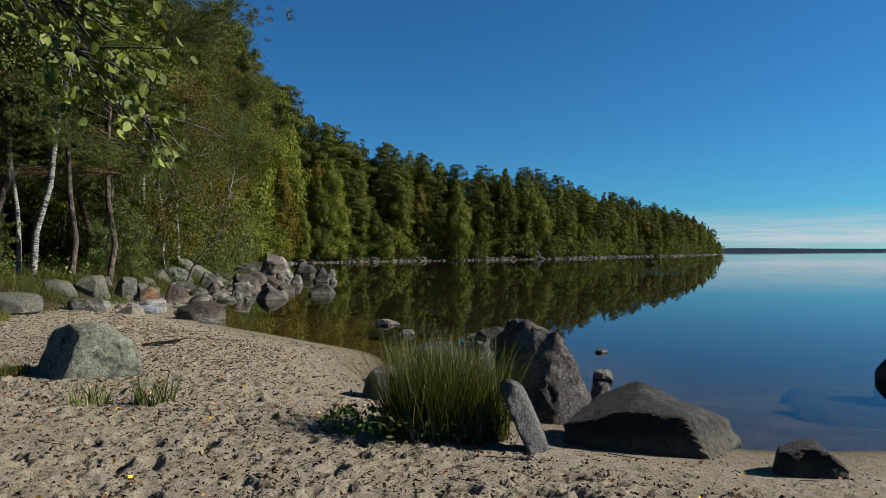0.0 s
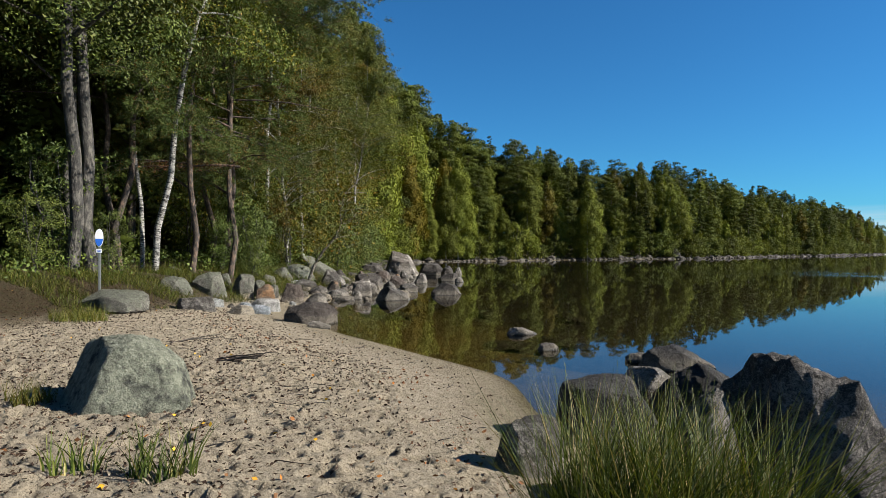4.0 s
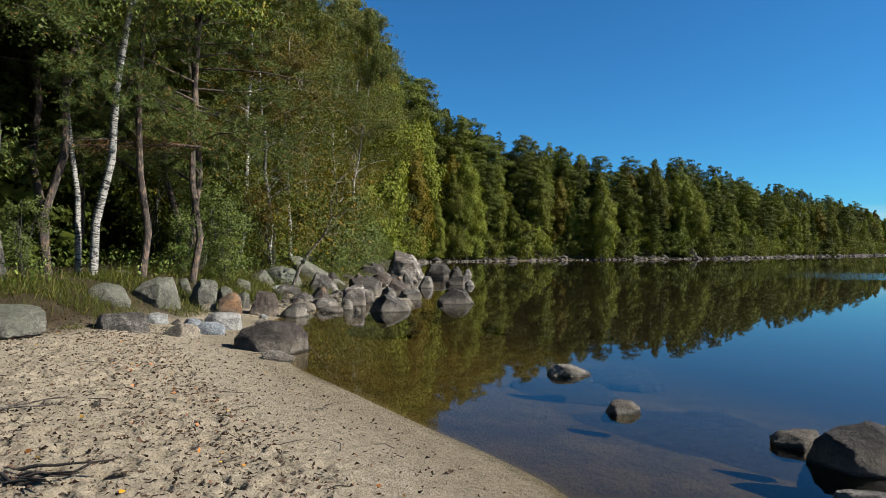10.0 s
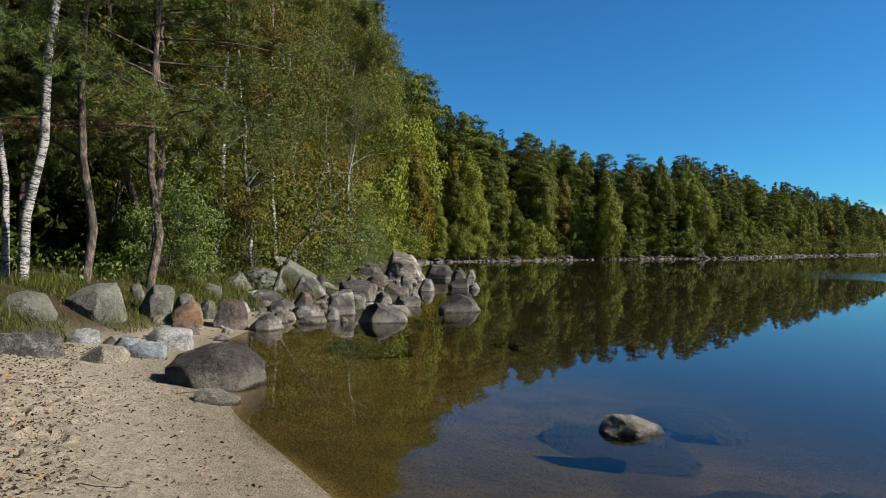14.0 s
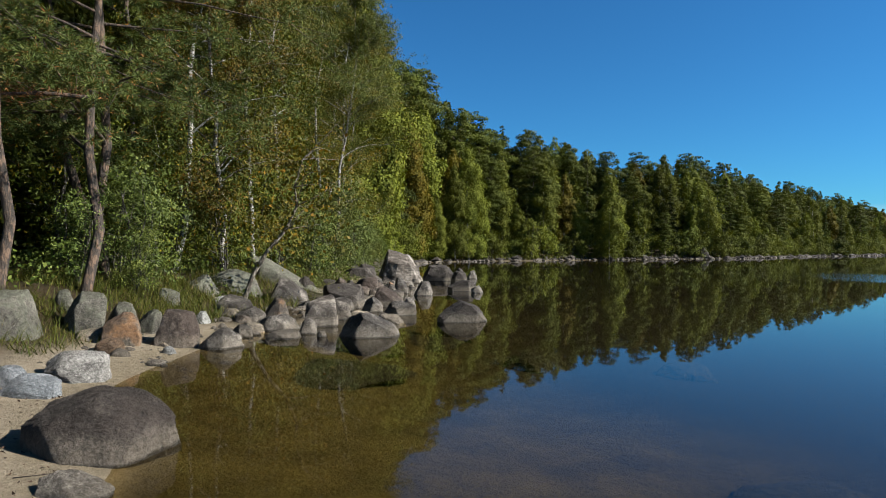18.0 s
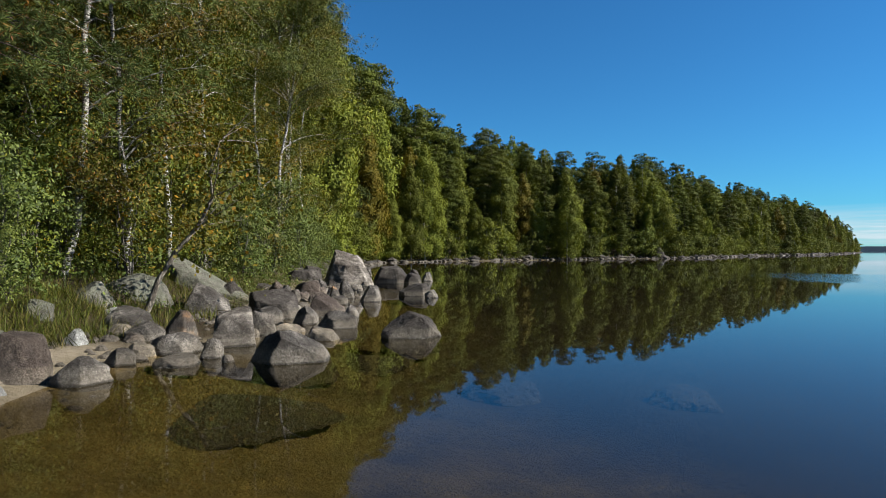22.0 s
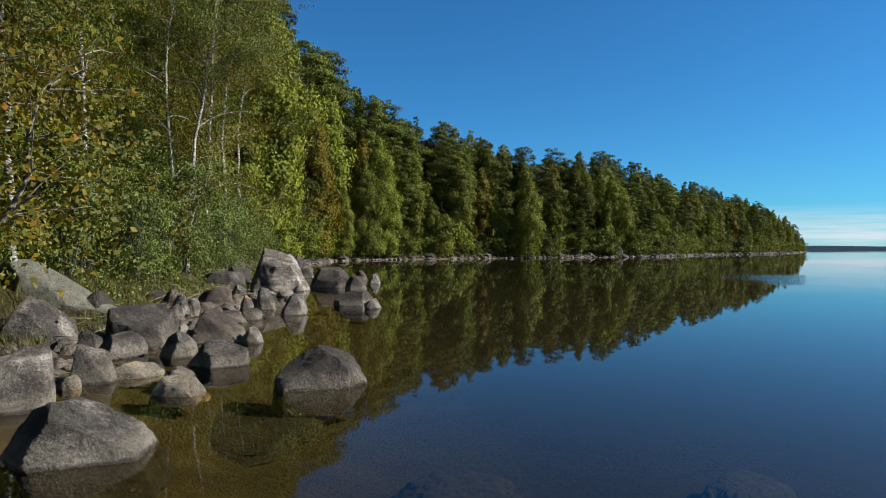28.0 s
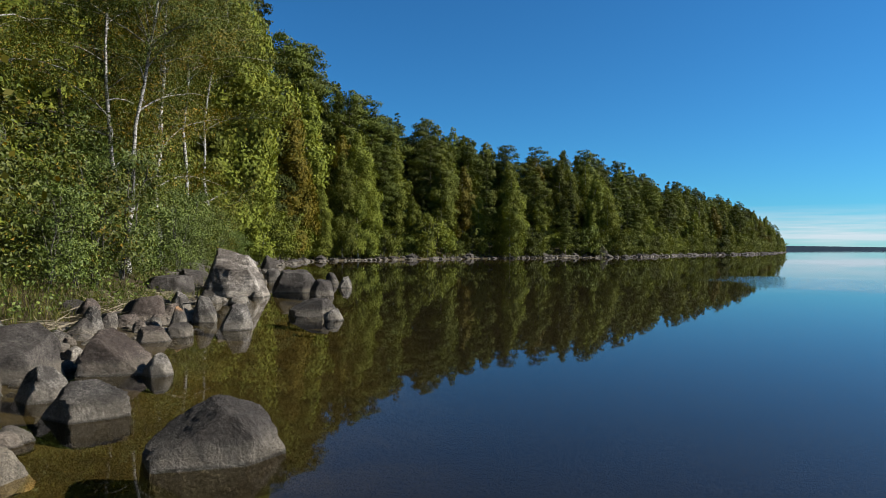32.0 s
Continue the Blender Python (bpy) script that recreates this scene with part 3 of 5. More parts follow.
LABELS = {"black": "blackish granite boulder with a rough crest at the water's edge", "band": "grey granite block with pale level veins and a waterline", "cap": "grey boulder with a pale lichen cap on the grassy bank", "speck": "pale speckled granite stone resting in the sand",
          "upright": "tall dark pitted granite boulder at the water's edge", "dome": "dark brown dome-shaped boulder with a paler waterline band", "slab": "smooth grey stone slab",
          "sunken": "dark boulder lying under the clear lake water", "grey": "grey granite rock with a pale waterline, lying at the lake edge", "dark": "dark brown-black granite boulder with a rough top",
          "brown": "reddish-brown granite rock among the shore stones", "lichen": "grey granite boulder with pale green lichen on the grassy bank",
          "pale": "pale weathered stone half sunk in the sand", "tan": "tan granite stone with ochre stains on the sand", "blue": "blue-grey smooth stone on the sand",
          "rust": "small rust-orange stone lying at the shore", "rustgrey": "grey granite stone streaked with rust-orange",
          "boulder": "large angular beach boulder covered in pale green lichen"}
ROCK_N = [0]


# how the blocks are split: planes (nx, ny, nz, distance) round a block's middle
SHAPES = {
    "ridge": [(-0.80, -0.50, 0.35, 0.62), (0.55, -0.20, 0.80, 0.50), (0.40, -0.90, 0.20, 0.72), (-0.35, 0.2, 0.92, 0.72), (0.2, 0.8, 0.5, 0.7)],
    "block": [(-0.97, -0.2, 0.12, 0.72), (0.42, -0.90, 0.12, 0.66), (0.95, 0.2, 0.18, 0.78), (-0.22, -0.15, 0.96, 0.70), (0.45, -0.3, 0.85, 0.80)],
    "cone": [(-0.86, -0.25, 0.45, 0.60), (0.66, -0.30, 0.68, 0.60), (0.15, -0.92, 0.35, 0.66)],
    "wedge": [(-0.55, -0.25, 0.80, 0.54), (0.90, -0.40, 0.15, 0.70), (-0.1, -0.95, 0.28, 0.66), (0.3, 0.5, 0.8, 0.75)],
    "dome": [(-0.6, -0.4, 0.66, 0.74), (0.6, -0.4, 0.68, 0.76), (0.1, -0.95, 0.2, 0.80)],
    "flat": [(0.08, -0.22, 0.97, 0.50), (0.5, -0.55, 0.66, 0.66), (-0.6, -0.4, 0.68, 0.62)],
    "slab": [(0.12, -0.42, 0.90, 0.48), (-0.88, -0.3, 0.1, 0.78), (0.85, -0.1, 0.35, 0.78), (0.3, -0.93, 0.05, 0.76)],
    "loaf": [(0.08, -0.15, 0.98, 0.70), (-0.88, -0.2, 0.42, 0.78), (0.70, -0.4, 0.58, 0.78), (0.0, -0.92, 0.38, 0.76)],
    "prow": [(0.15, -0.3, 0.94, 0.48), (0.55, -0.80, 0.25, 0.56), (0.55, 0.80, 0.25, 0.56), (-0.8, -0.3, 0.5, 0.78)],
    "lean": [(0.55, -0.25, 0.80, 0.50), (-0.92, -0.2, 0.25, 0.74), (0.0, -0.92, 0.38, 0.66)],
    "monolith": [(0.78, -0.2, 0.48, 0.66), (-0.88, -0.3, 0.32, 0.70), (-0.35, -0.85, 0.35, 0.72), (0.05, 0.0, 1.0, 0.92), (0.4, -0.88, 0.25, 0.72)],
    "hump": [(-0.42, -0.3, 0.86, 0.58), (0.50, -0.2, 0.84, 0.58), (-0.2, -0.88, 0.42, 0.68)],
    "hump_right": [(-0.50, -0.25, 0.83, 0.55), (0.80, -0.2, 0.55, 0.78), (0.0, -0.88, 0.45, 0.72), (-0.05, 0.1, 1.0, 0.84)],
    "crag": [(-0.50, -0.85, 0.15, 0.56), (0.60, -0.25, 0.76, 0.58), (-0.45, 0.1, 0.89, 0.62), (0.1, -0.2, 1.0, 0.66)],
    "brow": [(0.0, -0.99, -0.08, 0.60), (0.05, -0.25, 0.97, 0.72), (-0.92, -0.1, 0.25, 0.80), (0.82, -0.1, 0.55, 0.76)],
    "whale": [(-0.55, -0.2, 0.82, 0.60), (0.62, -0.3, 0.72, 0.72), (0.1, -0.80, 0.60, 0.70), (0.0, 0.0, 1.0, 0.74)],
}


def boulder(x, y, z, w, d, h, kind="grey", turn=0, shape=(), sink=0.7, level=None, label="", rough=1.0, tilt=0, worn=30.0):
    """A weathered granite block bounded by split planes, its edges rounded (less, the higher worn is); w by d at z, h above it."""
    ROCK_N[0] += 1
    rs = np.random.RandomState(ROCK_N[0] * 7 + 1)
    D, F = ico(level or (5 if w > 0.85 else 4 if w > 0.3 else 3))
    planes = [(nx + rs.normal(0, 0.05), ny + rs.normal(0, 0.05), nz + rs.normal(0, 0.03), q * rs.uniform(0.95, 1.05)) for nx, ny, nz, q in shape]
    a0 = rs.uniform(0, 6.28)
    for k in range(6):               # the rough sides
        a = a0 + 1.047 * k + rs.uniform(-0.35, 0.35)
        planes.append((math.cos(a), math.sin(a), rs.uniform(-0.12, 0.38), rs.uniform(0.74, 1.0)))
    planes.append((rs.uniform(-0.3, 0.35), rs.uniform(-0.4, 0.15), 0.92, rs.uniform(0.62, 0.74)))
    for k in range(4):               # broken corners on top
        a, e = rs.uniform(0, 6.28), rs.uniform(0.4, 0.9)
        planes.append((math.cos(a) * math.cos(e), math.sin(a) * math.cos(e), math.sin(e), rs.uniform(0.80, 1.0)))
    planes.append((0, 0, -1, 1.0))
    N = np.array([p[:3] for p in planes])
    N = N / np.linalg.norm(N, axis=1)[:, None] / np.array([p[3] for p in planes])[:, None]
    P = D / (np.maximum(D @ N.T, 0) ** worn).sum(1)[:, None] ** (1 / worn)
    off = rs.uniform(0, 50, 3)
    q = P * np.array((w, d, h * 1.2)) / max(w, h)
    k = np.array([noise.noise(Vector(p * 1.5 + off)) * 0.3 + noise.noise(Vector(p * 4.0 + off)) * 0.7 + noise.noise(Vector(p * 10 + off)) * 0.55 + noise.noise(Vector(p * 23 + off)) * 0.36 for p in q])
    P = P * (1 + 0.05 * rough * k)[:, None]
    foot = P[:, 2].max() - (P[:, 2].max() - P[:, 2].min()) / (1 + sink)
    seen = P[P[:, 2] >= foot - 0.05]
    lo, hi = seen.min(0), seen.max(0)
    P[:, :2] = (P[:, :2] - (lo + hi)[:2] / 2) / (hi - lo)[:2] * np.array((w, d))
    P[:, 2] = (P[:, 2] - foot) * h / (P[:, 2].max() - foot)
    name = "boulder" if w > 0.55 else "stone"
    ob = new(name, mesh_from(name, P, F, ROCKS[kind]))
    ob.data.set_sharp_from_angle(angle=radians(26))
    ob.matrix_basis = pose(x, y, z, 0, tilt, turn)
    return tagged(ob, label or LABELS[kind], name, "shore rocks")


def rock(x, y, z, w, d, h, kind, shape, turn=0, label=""):
    lean = (ROCK_N[0] * 37 % 23 - 11) * (0.3 if w > 0.8 else 1.0)      # they lie as they fell
    return boulder(x, y, z, w, d, h, kind, turn, SHAPES[shape], label=label, tilt=lean, worn=18.0 if shape in ("dome", "whale") else 90.0)


# ---------- trees ----------
def tube(pts, radii, sides=6):
    pts = np.asarray(pts, float)
    n = len(pts)
    V, Fc = [], []
    for i in range(n):
        t = pts[min(i + 1, n - 1)] - pts[max(i - 1, 0)]
        t = t / (np.linalg.norm(t) + 1e-9)
        u = np.cross(t, (0.31, 0.87, 0.12))
        u /= np.linalg.norm(u) + 1e-9
        v = np.cross(t, u)
        for k in range(sides):
            a = 6.2832 * k / sides
            V.append(pts[i] + radii[i] * (u * math.cos(a) + v * math.sin(a)))
    for i in range(n - 1):
        for k in range(sides):
            a, b = i * sides + k, i * sides + (k + 1) % sides
            Fc.append((a, b, b + sides, a + sides))
    return np.array(V), np.array(Fc)


class Wood:
    def __init__(self):
        self.V, self.F, self.n = [], [], 0

    def add(self, pts, r0, r1, sides=5):
        V, Fc = tube(pts, np.linspace(r0, r1, len(pts)), sides)
        self.V.append(V)
        self.F.append(Fc + self.n)
        self.n += len(V)

    def mesh(self, name, mat):
        return mesh_from(name, np.concatenate(self.V), np.concatenate(self.F), mat)


def leaves(name, C, size, mat, rs, aspect=0.6, droop=0.0, axis=None, far=False, out=None):
    """One small rhombic leaf at every centre in C."""
    n = len(C)
    a = rs.normal(size=(n, 3)) if axis is None else axis + 0.35 * rs.normal(size=(n, 3))
    a[:, 2] -= droop
    a /= np.linalg.norm(a, axis=1)[:, None]
    if out is not None:
        a -= out * (a * out).sum(1)[:, None] * 0.85
        a /= np.linalg.norm(a, axis=1)[:, None]
    b = np.cross(a, rs.normal(size=(n, 3)) if out is None else out + 0.25 * rs.normal(size=(n, 3)))
    b /= np.linalg.norm(b, axis=1)[:, None]
    s = size * rs.uniform(0.6, 1.3, n)[:, None]
    if far:
        V = np.stack([C - a * s * 0.5, C + b * s * aspect * 0.6, C + a * s * 0.5], 1).reshape(-1, 3)
        return mesh_from(name, V, np.arange(3 * n).reshape(-1, 3), mat, False)
    V = np.stack([C - a * s * 0.5, C + b * s * aspect * 0.5, C + a * s * 0.5, C - b * s * aspect * 0.5], 1).reshape(-1, 3)
    return mesh_from(name, V, np.arange(4 * n).reshape(-1, 4), mat, False)


def branch_path(p0, az, up, length, rs, n=5, sag=0.0):
    pts = [np.array(p0, float)]
    for i in range(n):
        e = up - sag * (i / n)
        az += rs.normal(0, 0.12)
        pts.append(pts[-1] + length / n * np.array([math.cos(az) * math.cos(e), math.sin(az) * math.cos(e), math.sin(e) + rs.normal(0, 0.05)]))
    return pts


def grow(kind, h, n_leaf, size, seed, start=0.3, reach=0.2, bark=None, leaf=None, wobble=0.15, thick=0.012, stems=1, twigs=True):
    """Trunk-and-limb mesh and crown mesh of one tree, base at the origin."""
    rs = np.random.RandomState(seed)
    wood, centres, dirs, taper = Wood(), [], [], []
    for st in range(stems):
        a0, ln = rs.uniform(0, 6.28), (0.16 if stems > 1 else 0.0)
        hh = h * (rs.uniform(0.75, 1) if stems > 1 else 1)
        m = 12
        zz = np.linspace(-0.25 / hh, 1, m)
        wx, wy = np.cumsum(rs.normal(0, wobble / m * 2.0, m)), np.cumsum(rs.normal(0, wobble / m * 2.0, m))
        trunk = np.stack([wx * 1.0 + math.cos(a0) * ln * zz * hh, wy * 1.0 + math.sin(a0) * ln * zz * hh, zz * hh], 1)
        wood.add(trunk, thick * hh, 0.012, 8)
        nb = {"spruce": 46, "pine": 42, "birch": 30, "alder": 24, "shrub": 8}[kind]
        if not twigs:
            nb = nb * 2 // 3
        for i in range(nb):
            u = rs.uniform(0, 1) ** 0.85
            f = start + (0.98 - start) * u
            p = np.array([np.interp(f, zz, trunk[:, k]) for k in range(3)])
            az = rs.uniform(0, 6.28)
            if kind == "spruce":
                L, up, sag = reach * hh * (1.02 - u) * rs.uniform(0.75, 1.15), rs.uniform(-0.25, 0.05), -0.3
            elif kind == "pine":
                L, up, sag = reach * hh * (1.05 - 0.9 * u ** 2) * rs.uniform(0.6, 1.2), rs.uniform(-0.1, 0.5) + 0.3 * u, 0.25
            elif kind == "birch":
                L, up, sag = reach * hh * (0.08 + 1.2 * math.sin(math.pi * min(1, 0.18 + 0.82 * u)) ** 0.8) * rs.uniform(0.6, 1.15), rs.uniform(0.35, 1.0), 0.9
            else:
                L, up, sag = reach * hh * (0.45 + 0.9 * math.sin(math.pi * (0.15 + 0.8 * u))) * rs.uniform(0.6, 1.15), rs.uniform(0.1, 0.9), 0.35
            pts = branch_path(p, az, up, max(L, 0.25), rs, 5, sag)
            wood.add(pts if twigs and kind != "shrub" else pts[::2], thick * hh * 0.32 * (1.1 - u) + 0.004, 0.004, 4 if twigs and kind != "shrub" else 3)
            pts = np.array(pts)
            if twigs:
                for q in range(3):
                    k = rs.randint(1, 5)
                    tw = branch_path(pts[k], az + rs.uniform(-1.2, 1.2), up - 0.3 + rs.normal(0, 0.3), max(L, 0.25) * rs.uniform(0.3, 0.55), rs, 3, sag)
                    if kind != "shrub":
                        wood.add(tw, 0.006 + 0.001 * hh * 0.3, 0.003, 3)
                    seg = np.array(tw)
                    centres.append(seg[1:])
                    taper.append(np.full(len(seg) - 1, 1.08 - 0.8 * u))
                    dirs.append(np.repeat((seg[-1] - seg[0])[None], len(seg) - 1, 0))
            centres.append(pts[2:])
            taper.append(np.full(len(pts) - 2, 1.08 - 0.8 * u))
            dirs.append(np.repeat((pts[-1] - pts[0])[None], len(pts) - 2, 0))
    C, D = np.concatenate(centres), np.concatenate(dirs)
    D /= np.linalg.norm(D, axis=1)[:, None] + 1e-9
    clump = (95 if kind == "pine" else 20) if twigs else 7
    n_c = n_leaf // clump
    cp = rs.randint(0, len(C), n_c)
    spread = {"spruce": (0.022, 0.014), "pine": (0.025, 0.02), "birch": (0.03, 0.035), "alder": (0.045, 0.035), "shrub": (0.09, 0.07)}[kind]
    sp = max(0.16, spread[0] * h)
    K = C[cp] + D[cp] * rs.uniform(-0.5, 0.5, n_c)[:, None] * sp * 2.4 + rs.normal(size=(n_c, 3)) * np.array([sp, sp, max(0.12, spread[1] * h)]) * 0.6 * np.concatenate(taper)[cp][:, None]
    own = rs.randint(0, n_c, n_leaf)
    tight = size * ((1.05 if kind == "pine" else 1.5) if twigs else 0.95)
    P = K[own] + rs.normal(size=(n_leaf, 3)) * np.array([tight, tight, tight * 0.8]) * (0.35 + 0.65 * np.concatenate(taper)[cp[own]])[:, None]
    pick = cp[own]
    P[:, 2] = np.maximum(P[:, 2], 0.05)
    away = P * np.array([1.0, 1.0, 0.0])
    away /= np.linalg.norm(away, axis=1)[:, None] + 1e-6
    puff = P - K[own]
    puff /= np.linalg.norm(puff, axis=1)[:, None] + 1e-6
    out = 0.65 * away + 0.75 * puff + 0.35 * rs.normal(size=(n_leaf, 3)) + np.array([0, 0, 0.35])
    out /= np.linalg.norm(out, axis=1)[:, None]
    axis = None
    if kind in ("pine", "spruce"):
        axis = D[pick] * 0.8 + rs.normal(size=(n_leaf, 3)) * 0.5
        if kind == "pine":           # needles stand round the shoot in tufts
            axis = puff + D[pick] * 0.35
            P = K[own] + puff * rs.uniform(0.01, 0.15, n_leaf)[:, None] * np.array([1, 1, 0.8])
        axis[:, 2] += 0.25 if kind == "pine" else -0.15
    me = leaves(kind + "_crown", P, size, leaf, rs, {"spruce": 0.30, "pine": 0.19 if twigs else 0.26, "birch": 0.72, "alder": 0.8, "shrub": 0.7}[kind], 0.6 if kind == "birch" else 0.1, axis, True, out if kind not in ("pine", "spruce") or not twigs else None)
    return wood.mesh(kind + "_trunk", bark), me


def far_tree(kind, h, n_c, per, size, swell, seed, bark, leaf):
    """A distant tree: a trunk, limbs and n_c boughs, each a tuft whose leaves lie on its outside."""
    rs = np.random.RandomState(seed)
    wide = {"birch": 0.18, "spruce": 0.15, "pine": 0.175}[kind] * h * rs.uniform(0.9, 1.15)
    if kind == "pine":               # fewer, broader plates
        n_c, per, swell = n_c * 6 // 10, per * 5 // 3, swell * 1.3
    low = {"birch": 0.06, "spruce": 0.03, "pine": 0.2}[kind]
    wood = Wood()
    m = 9
    zz = np.linspace(-0.02, 0.985, m)
    trunk = np.stack([np.cumsum(rs.normal(0, 0.08, m)), np.cumsum(rs.normal(0, 0.08, m)), zz * h], 1)
    wood.add(trunk, 0.009 * h, 0.015, 6)
    u = np.linspace(0, 1, n_c) + rs.normal(0, 0.01, n_c)
    f = np.clip(low + (0.985 - low) * u, low, 0.985)
    if kind == "spruce":
        r = wide * (1.02 - f) ** 0.85
    elif kind == "birch":
        r = wide * np.clip(np.sin(np.pi * np.clip(0.24 + 0.76 * f, 0, 1)), 0.06, 1) ** 0.85
    else:
        r = wide * np.where(f < 0.6, 0.55 + 0.75 * f, 1.0) * np.sqrt(np.clip(1.02 - f ** 5, 0.02, 1))
    az = np.cumsum(rs.uniform(1.6, 3.2, n_c))          # boughs wind up round the trunk
    lump = 0.78 + 0.26 * np.sin(az * 2 + u * 17 + seed) * np.cos(u * 23 + az)
    rad = r * lump * rs.uniform(0.3, 1.05, n_c)
    mid = np.stack([np.interp(f * h, trunk[:, 2], trunk[:, k]) for k in range(2)], 1)
    sag = {"birch": 0.15, "spruce": -0.30, "pine": 0.10}[kind]
    K = np.stack([mid[:, 0] + np.cos(az) * rad, mid[:, 1] + np.sin(az) * rad, f * h * 0.985 + sag * rad], 1)
    for k in range(0, n_c, max(1, n_c // 26)):
        wood.add([(mid[k, 0], mid[k, 1], K[k, 2] - 0.35 * rad[k]), tuple(K[k])], 0.05, 0.012, 3)
    big = swell * np.clip(0.22 + 0.9 * r / wide, 0.25, 1.0) * rs.uniform(0.5, 1.35, n_c)
    share = big ** 2
    n_leaf = n_c * per
    own = rs.choice(n_c, n_leaf, p=share / share.sum())
    away = np.stack([np.cos(az), np.sin(az), 0 * az], 1)[own]
    d = rs.normal(size=(n_leaf, 3))
    d /= np.linalg.norm(d, axis=1)[:, None]
    d = d + 0.55 * away + np.array([0, 0, 0.25])
    d /= np.linalg.norm(d, axis=1)[:, None]
    flat = np.array([1, 1, {"birch": 1.05, "spruce": 0.5, "pine": 0.46}[kind]])
    reach = 1.0 + 0.35 * np.maximum(0, (d * away).sum(1)) * (1 if kind == "spruce" else 0.3)
    P = K[own] + d * flat * (big[own] * reach * rs.uniform(0.62, 1.25, n_leaf))[:, None]
    if kind != "pine":
        P[:, 2] -= 0.22 * np.linalg.norm(P[:, :2] - mid[own], axis=1) * (0.5 if kind == "birch" else 0.9) * rs.uniform(0.3, 1, n_leaf)
    P[:, 2] = np.clip(P[:, 2], 0.1, h)
    out = d / flat + 0.35 * away + 0.38 * rs.normal(size=(n_leaf, 3))
    out /= np.linalg.norm(out, axis=1)[:, None]
    me = leaves(kind + "_crown", P, size, leaf, rs, {"spruce": 0.8, "pine": 0.9, "birch": 1.1}[kind], 0.45 if kind != "pine" else 0.0, None, True, out)
    return wood.mesh(kind + "_trunk", bark), me


TREES, MIDDLE, DISTANT = {}, {}, {}


def species(key, *args, **kw):
    TREES[key] = grow(*args, **kw)


# near ones carry many small leaves, distant ones fewer and larger sprays
for k in range(3):
    species(f"birch{k}", "birch", 17, 62000, 0.088, 100 + k, (0.36, 0.3, 0.1)[k], 0.19, BIRCH_BARK, BIRCH_LEAF, 1.0, 0.0062)
    species(f"shrub{k}", "shrub", 3.2, 4600, 0.098, 140 + k, 0.06, 0.36, GREY_BARK, (ALDER_LEAF, BIRCH_LEAF, ALDER_LEAF)[k], 0.25, 0.008, stems=4)
    species(f"fshrub{k}", "shrub", 3.4, 1900, 0.24, 150 + k, 0.05, 0.34, GREY_BARK, (FAR_BIRCH, FAR_PINE, FAR_BIRCH)[k], 0.25, 0.008, stems=3, twigs=False)
    for book, n, per, size, swell in ((MIDDLE, 130, 230, 0.21, 0.78), (TREES, 100, 135, 0.28, 0.84), (DISTANT, 80, 75, 0.40, 0.94)):
        book[f"fbirch{k}"] = far_tree("birch", 16, n, per, size, swell, 110 + k, BIRCH_BARK, FAR_BIRCH)
        book[f"fpine{k}"] = far_tree("pine", 18, n, per, size, swell, 120 + k, PINE_BARK, FAR_PINE)
        book[f"fspruce{k}"] = far_tree("spruce", 18, n, per, size, swell * 0.85, 130 + k, DARK_BARK, FAR_SPRUCE)
        book[f"fgold{k}"] = far_tree("birch", 13, n, per, size, swell * 0.9, 164 + k, BIRCH_BARK, FAR_GOLD)
for k in range(2):
    species(f"gold{k}", "birch", 11, 42000, 0.080, 160 + k, 0.08, 0.22, BIRCH_BARK, GOLD_LEAF, 0.5, 0.008)
    species(f"pine{k}", "pine", 15, (110000, 210000)[k], 0.105, 170 + k, (0.30, 0.14)[k], 0.27, PINE_BARK, PINE_LEAF, 0.9, 0.0064)
    species(f"alder{k}", "alder", 13, 40000, 0.085, 180 + k, (0.26, 0.1)[k], 0.24, GREY_BARK, ALDER_LEAF, 0.5, (0.010, 0.007)[k])
    species(f"spruce{k}", "spruce", 14, 16000, 0.2, 190 + k, 0.04, 0.19, DARK_BARK, SPRUCE_LEAF, 0.1, 0.010)

KIND = {"birch": ("birch_tree", "white-barked birch with olive-green leaves", "birch"),
        "gold": ("birch_tree", "young birch with yellowing autumn leaves", "birch"),
        "pine": ("pine_tree", "pine with orange-brown bark and green needles", "pine"),
        "spruce": ("spruce_tree", "dark green spruce", "spruce"),
        "alder": ("alder_tree", "grey-barked alder with dark green leaves", "alder"),
        "shrub": ("shrub", "leafy green alder shrub", "shrub")}
HEIGHT = {"birch": 17, "fbirch": 16, "fpine": 18, "fspruce": 18, "gold": 11, "fgold": 13, "pine": 15, "alder": 13, "spruce": 14, "shrub": 3.2, "fshrub": 3.4}
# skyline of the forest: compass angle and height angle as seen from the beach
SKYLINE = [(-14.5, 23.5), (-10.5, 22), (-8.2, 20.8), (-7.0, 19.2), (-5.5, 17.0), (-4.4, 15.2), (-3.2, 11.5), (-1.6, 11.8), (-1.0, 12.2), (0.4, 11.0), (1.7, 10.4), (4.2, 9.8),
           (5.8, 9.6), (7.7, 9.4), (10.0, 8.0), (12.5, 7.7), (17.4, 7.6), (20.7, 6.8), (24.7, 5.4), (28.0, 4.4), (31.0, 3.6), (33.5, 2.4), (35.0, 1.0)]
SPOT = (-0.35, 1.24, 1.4)


